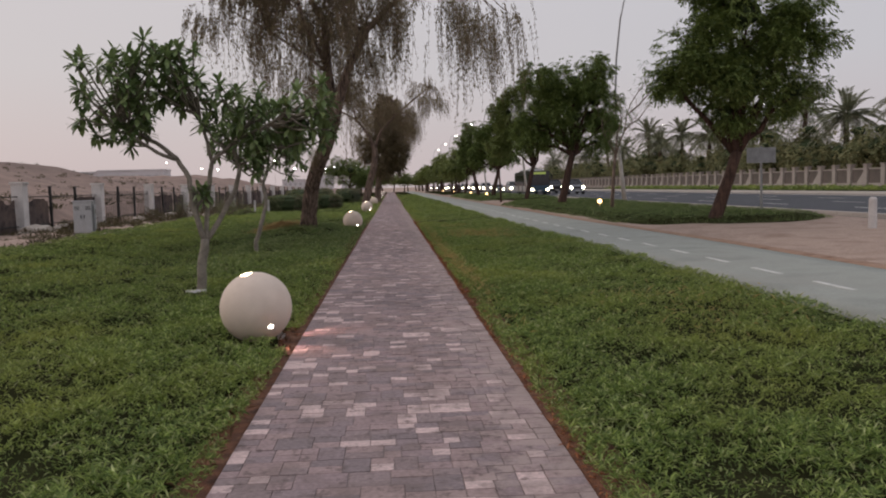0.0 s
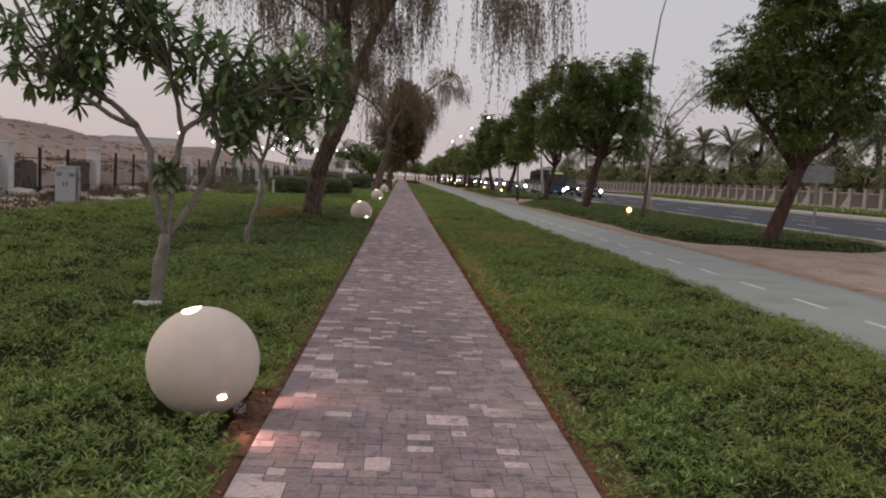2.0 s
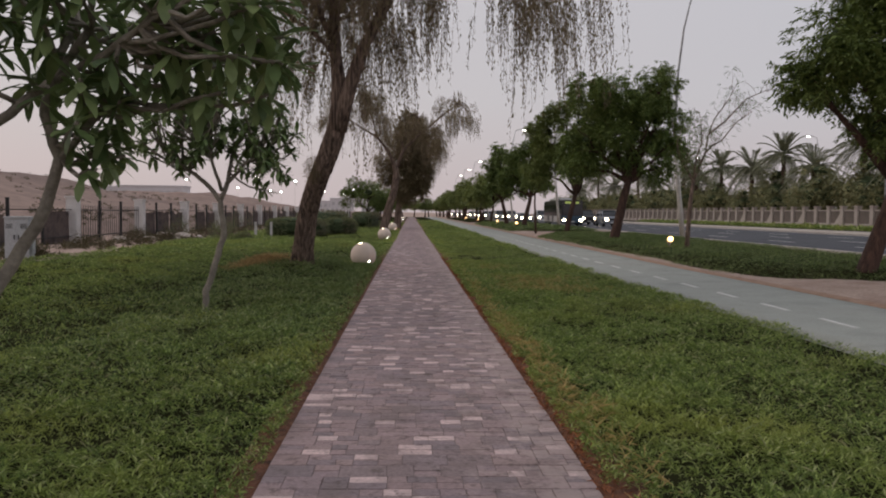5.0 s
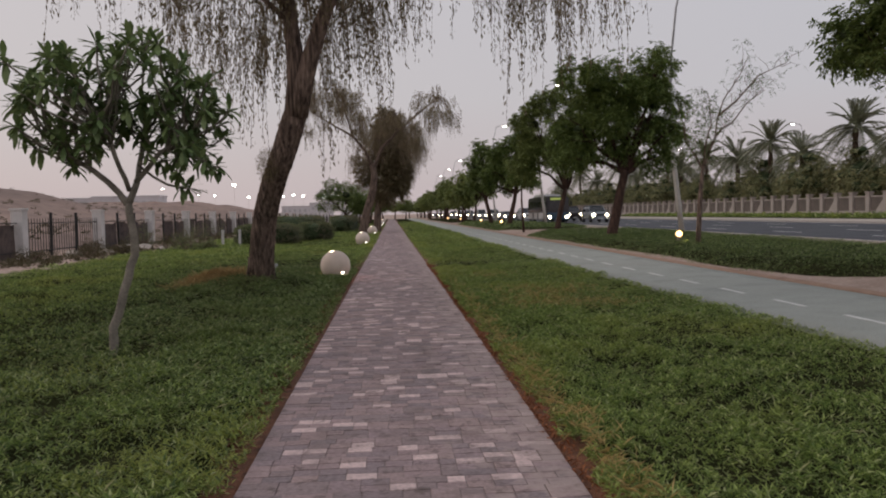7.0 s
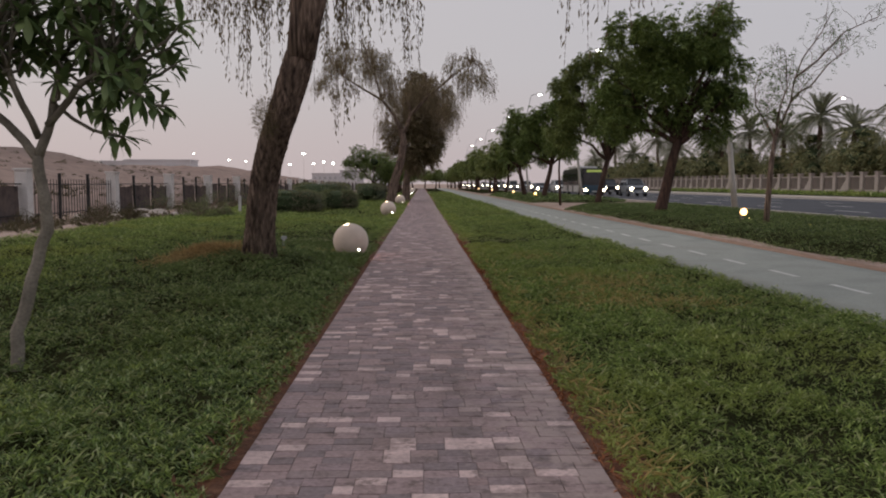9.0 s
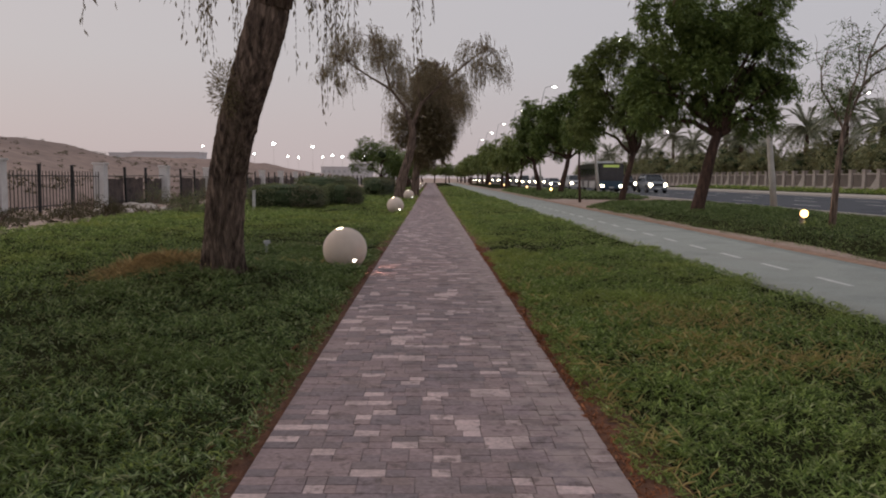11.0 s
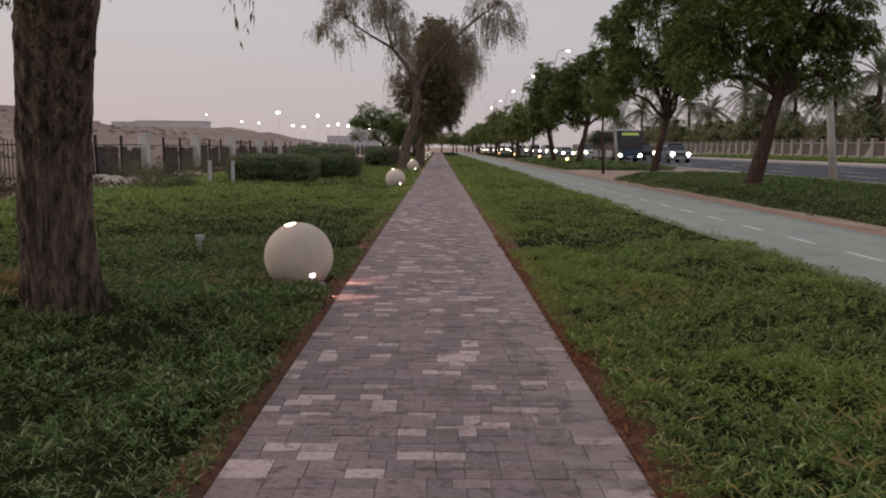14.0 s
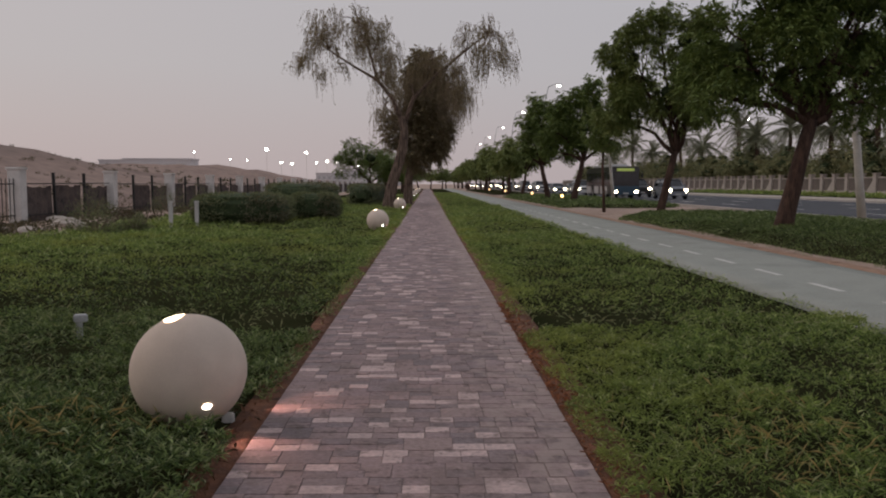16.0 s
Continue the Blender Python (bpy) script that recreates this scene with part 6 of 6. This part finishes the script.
for s in (-1, 1):
    for y0, y1 in ((2.2, 5.1), (6.1, 8.0), (9.3, 11.7)):
        part("side_panel", box(bmesh.new(), min(s * (BW - 0.01), s * (BW + 0.012)), max(s * (BW - 0.01), s * (BW + 0.012)), y0, y1, 0.42, 1.12, 0.006), M_PAINT_WHITE, bus, "white lower side panel")
    for k in range(6):
        y0 = 0.7 + k * 1.9
        part("side_window", box(bmesh.new(), min(s * (BW - 0.01), s * (BW + 0.008)), max(s * (BW - 0.01), s * (BW + 0.008)), y0, y0 + 1.8, 1.3, 2.45, 0.004), M_GLASS_DARK, bus, "dark side window")
    for y in (2.7, 8.7):
        wheel(bus, s * (BW - 0.14), y, 0.48, 0.28)
    bm = bmesh.new()
    bmesh.ops.create_uvsphere(bm, u_segments=12, v_segments=8, radius=1.0, matrix=Matrix.Translation((s * 0.95, 0.0, 0.66)) @ Matrix.Diagonal((0.19, 0.06, 0.14, 1)))
    part("headlight", bm, M_GLOW_HEAD, bus, "bright lit headlight", smooth=True)
    bm = tube(bmesh.new(), [(s * 1.1, 0.1, 2.7), (s * 1.35, -0.25, 2.6), (s * 1.38, -0.28, 2.3)], [0.025, 0.025, 0.025], 6)
    arm = part("mirror_arm", bm, M_STEEL, bus)
    part("mirror", box(bmesh.new(), s * 1.38 - 0.1, s * 1.38 + 0.1, -0.33, -0.26, 1.95, 2.35, 0.02), M_STEEL, arm)
part("number_plate", box(bmesh.new(), -0.26, 0.26, -0.02, -0.004, 0.45, 0.56, 0.003), M_PLATE, bus, "pale number plate")


# ---- grass: blades over the lawns ----
def grass(name, pts, length, label, mat, lean=1.35, wide=0.185, category="grass", seed=1):
    """Blades at pts (n, 3) of the given lengths, leaning at random, as one mass."""
    g = np.random.default_rng(seed)
    n = len(pts)
    az = g.random(n) * 2 * math.pi
    tilt = np.abs(g.normal(0, 0.45, n)) * lean + 0.35
    d = np.stack([np.sin(tilt) * np.cos(az), np.sin(tilt) * np.sin(az), np.cos(tilt)], axis=1)
    up = np.stack([-np.cos(az), -np.sin(az), np.tan(np.minimum(tilt, 1.3))], axis=1) + g.normal(size=(n, 3)) * 0.3
    v, tr = leaves(pts, d, up, length, length * wide * g.uniform(0.8, 1.3, n), 0.2, 0.35)
    return tagged(mesh_part(name, tri_mesh(name, v, tr, mat)), label, category, kind="stuff")


def tussock(x, y):
    """Clumpy height of the turf, 0 to 1."""
    a = np.sin(2.9 * x + 1.3 * np.sin(1.7 * y)) * np.sin(2.3 * y + 1.1 * np.sin(2.1 * x))
    b = np.sin(9.1 * x + 2.0 * np.sin(3.3 * y) + 1) * np.sin(8.3 * y + 1.7 * np.sin(4.1 * x))
    c = np.sin(29 * x + 2.0 * np.sin(9 * y)) * np.sin(26 * y + 2 * np.sin(11 * x))
    d = np.sin(61 * x + 2.3 * np.sin(17 * y)) * np.sin(57 * y + 2.3 * np.sin(19 * x + 1))
    return np.clip(0.5 + 0.24 * a + 0.22 * b + 0.25 * c + 0.25 * d, 0, 1)


def blades_on(x, y, g, base_len=0.045, rough=1.0, far0=31.0):
    tz = np.interp(x, LAND_X, LAND_Z)
    h = tussock(x, y)
    z = np.maximum(tz + rough * swell(x, y) + h * 0.14 - 0.055, np.where(np.abs(x) < 1.6, tz - 0.012 + 0.03 * h, -1.0))
    grow = 1 + np.clip((y - far0) / 18.0, 0, 2.2) + 0.6 * np.clip((-x - 3.5) / 5.0, 0, 1) + np.clip((2.5 - y) / 2.0, 0, 1.3)
    L = base_len * (0.65 + 0.55 * h) * g.uniform(0.7, 1.3, len(x)) * grow
    return np.stack([x, y, z], axis=1), L


gg = np.random.default_rng(77)


def scatter(x0, x1, y0, y1, per_m2):
    n = int((x1 - x0) * (y1 - y0) * per_m2)
    return gg.uniform(x0, x1, n), gg.uniform(y0, y1, n)


def clear_of(x, y):
    keep = np.ones(len(x), bool)
    for sy in SPHERES_Y[:4]:
        keep &= (x + 1.375) ** 2 + (y - sy) ** 2 > 0.30 ** 2
        keep &= ~((x > -1.17) & (x < -0.9) & (y > sy - 0.55) & (y < sy + 0.5))
    for tx, ty, r in ((-2.79, 26.8, 0.42), (-2.77, 11.55, 0.12), (-3.38, 19.72, 0.1), (-11.66, 30.95, 0.45)):
        keep &= (x - tx) ** 2 + (y - ty) ** 2 > r ** 2
    return keep


left = [(-2.7, -1.0, 2.2, 32, 4800), (-4.2, -2.7, 3.5, 33, 2600), (-7.2, -4.2, 6, 33, 1000), (-11.3, -7.2, 10, 33, 520), (-11.3, -1.0, 33, 48, 450), (-1.5, -0.93, 33, 62, 700), (-11.3, -1.0, 48, 75, 130), (-8, -1.0, 75, 130, 40), (-11.3, -1.0, -12, 2.2, 170), (-11.3, -2.7, 2.2, 3.5, 200), (-11.3, -4.2, 3.5, 6, 240), (-11.3, -7.2, 6, 10, 300)]
X, Y = map(np.concatenate, zip(*[scatter(*z) for z in left]))
edge = -0.955 + 0.045 * np.sin(Y * 2.1) + 0.05 * np.sin(Y * 7.3 + 1) + 0.04 * np.sin(Y * 17.0)
keep = (X < edge) & (X > -11.2 + 0.3 * np.sin(Y * 0.8)) & clear_of(X, Y)
keep &= gg.random(len(X)) < np.maximum(0.08 + 1.7 * (tussock(X, Y) - 0.16), 0.8 * (X > -1.16))
P, L = blades_on(X[keep], Y[keep], gg)
# Darker blades thicken towards the tree, putting its shade into the grass colour
tree_shade = gg.random(len(P)) < np.clip((P[:, 1] - 12.0) / 10.0, 0, 1) * np.clip((P[:, 0] + 7.0) / 3.0, 0, 1) * np.clip((40.0 - P[:, 1]) / 8.0, 0, 1)
grass("lawn_grass", P[~tree_shade], L[~tree_shade], "thick light green creeping lawn grass", M_GRASS, seed=2)
grass("lawn_grass", P[tree_shade], L[tree_shade], "darker green lawn grass round the weeping tree, shade in its colour", M_GRASS_DARK, seed=12)

mid = [(1.0, 2.7, 2.2, 32, 4800), (2.7, 5.0, 3.5, 33, 2600), (1.0, 5.0, 33, 48, 560), (0.95, 1.5, 33, 62, 600), (1.0, 5.0, 48, 75, 190), (1.0, 5.0, 75, 150, 50), (1.0, 5.0, -12, 2.2, 170), (2.7, 5.0, 2.2, 3.5, 500)]
X, Y = map(np.concatenate, zip(*[scatter(*z) for z in mid]))
edge = 1.01 + 0.06 * np.sin(Y * 1.3) + 0.06 * np.sin(Y * 5.1 + 1) + 0.045 * np.sin(Y * 13.0) - 0.07 * (Y < 9)
keep = (X > edge) & (X < 4.87 + drift(Y) + 0.05 * np.sin(Y * 3.0) + 0.03 * np.sin(Y * 8.0))
keep &= gg.random(len(X)) < np.maximum(0.10 + 1.5 * (tussock(X, Y) - 0.12), 0.75 * (X < 1.2))
P, L = blades_on(X[keep], Y[keep], gg, rough=0.7)
grass("lawn_grass", P, L, "thick green lawn strip grass with yellowed patches", M_GRASS, seed=3)

for isl in ISLANDS[:2] + ISLANDS[3:]:
    near = 10 < isl[2] < 40
    X, Y = scatter(isl[0] - 0.3, isl[1], isl[2], isl[3], 380 if near else 70)
    D = np.array([inside_island(a, b, isl) for a, b in zip(X, Y)])
    keep = D > 0.05 + 0.08 * np.sin(Y * 2.0)
    X, Y, D = X[keep], Y[keep], D[keep]
    P, L = blades_on(X, Y, gg, 0.062, rough=0.0, far0=42.0 if near else 31.0)
    P[:, 2] += np.array([island_height(q) for q in D]) - 0.02
    grass("island_grass", P, L, "dense green grass on the planting island", M_GRASS_DARK, seed=4)
X, Y = scatter(38.3, 41.5, 40, 140, 40)
P, L = blades_on(X, Y, gg, 0.14, rough=0.0)
P[:, 2] += 0.05
grass("verge_grass", P, L, "green verge grass before the boundary wall", M_GRASS, seed=5)

# pale creeping runners over the turf
X, Y = np.concatenate([gg.uniform(-4.0, -1.0, 12000), gg.uniform(1.1, 4.6, 10000)]), gg.uniform(4, 33, 22000)
keep = clear_of(X, Y) & (gg.random(len(X)) < 0.25 + 0.75 * np.clip((Y - 8) / 14, 0, 1)) & (tussock(X, Y) > 0.42)
P, L = blades_on(X[keep], Y[keep], gg, 0.075, rough=0.85)
P[:, 2] += 0.02
grass("grass_runners", P, L, "pale green runners creeping over the lawn", M_RUNNER, lean=2.2, wide=0.075, seed=15)

# dry and yellowed tufts
cx, cy, sx, sy, n = map(np.array, zip((2.7, 24.2, 0.5, 0.45, 750), (2.2, 22.5, 0.45, 0.45, 520), (3.0, 22.4, 0.5, 0.3, 420), (2.1, 28.4, 0.35, 0.4, 250), (1.25, 13.0, 0.08, 2.2, 420), (1.16, 15.2, 0.06, 2.0, 500), (1.2, 21.0, 0.06, 3.0, 450), (-2.0, 28.6, 0.3, 0.2, 160), (3.4, 9.0, 0.6, 0.9, 250)))
n = n.astype(int)
X = np.concatenate([gg.normal(a, s, k) for a, s, k in zip(cx, sx, n)])
Y = np.concatenate([gg.normal(a, s, k) for a, s, k in zip(cy, sy, n)])
keep = (X > 1.05) | (X < -1.2)
P, L = blades_on(X[keep], Y[keep], gg, 0.10, rough=0.7)
P[:, 2] += 0.035
grass("dry_grass", P, L, "yellowed dry grass tufts in the lawn", M_GRASS_DRY, lean=2.0, wide=0.055, seed=6)
X, Y = gg.normal(-3.85, 0.36, 2600), gg.normal(27.3, 0.4, 2600)
P, L = blades_on(X, Y, gg, 0.13)
P[:, 2] += 0.03 + 0.17 * np.exp(-((X + 3.85) ** 2 + (Y - 27.3) ** 2) / 0.25)
grass("straw_clippings", P, L, "heap of orange-brown dry clippings beside the trunk", M_STRAW, lean=1.7, wide=0.06, category="clippings", seed=7)
X, Y = gg.uniform(-1.18, -1.0, 1500), gg.uniform(2, 34, 1500)
P, L = blades_on(X, Y, gg, 0.06, rough=0.0)
P[:, 2] -= 0.01
grass("leaf_litter", P, L, "reddish-brown leaf litter along the path edge", M_LITTER, lean=2.8, wide=0.28, category="litter", seed=8)

X, Y = 0.945 + np.abs(gg.normal(0, 0.085, 6500)), gg.uniform(2, 34, 6500)
keep = gg.random(6500) < np.clip((Y - 4.0) / 7.0, 0.25, 1) * (0.7 + 0.3 * np.sin(Y * 1.7 + np.sin(Y * 4.1)))
X, Y = X[keep], Y[keep]
P, L = blades_on(X, Y, gg, 0.05, rough=0.0)
P[:, 2] = 0.004
grass("leaf_litter", P, L, "orange-red dry leaf litter along the path edge", M_LITTER_RED, lean=2.8, wide=0.22, category="litter", seed=9)

# ---- block paving of the path ----
paving = tagged(new("path"), "mixed grey and buff concrete block-paved footpath", "path", kind="structure")
bed = sheet("joint_bed", PATH_L, PATH_R, -12, FAR, -0.0048, M_JOINT, 2, 30)
bed.parent = paving
rp = random.Random(5)


def lay(y0, y1):
    """Blocks of three sizes in pairs of courses: (x, y, width, depth)."""
    out, y, C = [], y0, 0.104
    while y < y1 - 0.01:
        x, end = PATH_L, PATH_R
        while x < end - 0.01:
            w = min(rp.choice((0.1, 0.13, 0.15, 0.15, 0.16, 0.18, 0.22, 0.28)), end - x)
            if end - x - w < 0.08:
                w = end - x
            k = rp.random()
            if (k < 0.2 and 0.145 < w < 0.25) or (k < 0.35 and 0.27 < w < 0.3):
                out.append((x, y, w, 2 * C))
            else:
                for r in (0, 1):
                    if w > 0.25:
                        a = w * rp.choice((0.4, 0.5, 0.62))
                        out += [(x, y + r * C, a, C), (x + a, y + r * C, w - a, C)]
                    else:
                        out.append((x, y + r * C, w, C))
            x += w
        y += 2 * C
    return out


def block_arrays(blocks):
    """Bevel-topped blocks as one set of points and quads."""
    vs, fs = [], []
    for x, y, w, d in blocks:
        g_, b_, k = rp.uniform(0.0003, 0.0013), rp.uniform(0.001, 0.003), len(vs)
        z = rp.uniform(-0.0025, 0.002)
        c = [(u + s * rp.uniform(0, 0.003), v + t * rp.uniform(0, 0.0025), s, t) for u, v, s, t in ((x + g_, y + g_, 1, 1), (x + w - g_, y + g_, -1, 1), (x + w - g_, y + d - g_, -1, -1), (x + g_, y + d - g_, 1, -1))]
        vs += [(u, v, -0.012) for u, v, s, t in c] + [(u, v, z - 0.0016) for u, v, s, t in c] + [(u + s * b_, v + t * b_, z + rp.uniform(-0.001, 0.001)) for u, v, s, t in c]
        for a in range(4):
            b = (a + 1) % 4
            fs += [(k + a, k + b, k + 4 + b, k + 4 + a), (k + 4 + a, k + 4 + b, k + 8 + b, k + 8 + a)]
        fs.append((k + 8, k + 9, k + 10, k + 11))
    return vs, fs


for y0, y1 in ((-4.0, 24.96), (27.456, 62.0)):
    v, f = block_arrays(lay(y0, y1))
    tagged(mesh_part("paver_field", mesh_from("paver_field", v, f, M_PAVER_JOINED), paving), kind="stuff")
far_field = []
yy = 62.0
while yy < 200:
    far_field += [(PATH_L + 0.272 * k, yy, 0.272, 0.3) for k in range(7)]
    yy += 0.3
v, f = block_arrays(far_field)
tagged(mesh_part("paver_field", mesh_from("paver_field", v, f, M_PAVER_JOINED), paving), kind="stuff")
shared = {}
for x, y, w, d in lay(24.96, 27.456):
    key = (round(w, 3), round(d, 3))
    if key not in shared:
        v, f = block_arrays([(-w / 2, -d / 2, w, d)])
        shared[key] = mesh_from("paver", v, f, M_PAVER)
    ob = mesh_part("paver", shared[key], paving)
    ob.location = (x + w / 2, y + d / 2, 0)
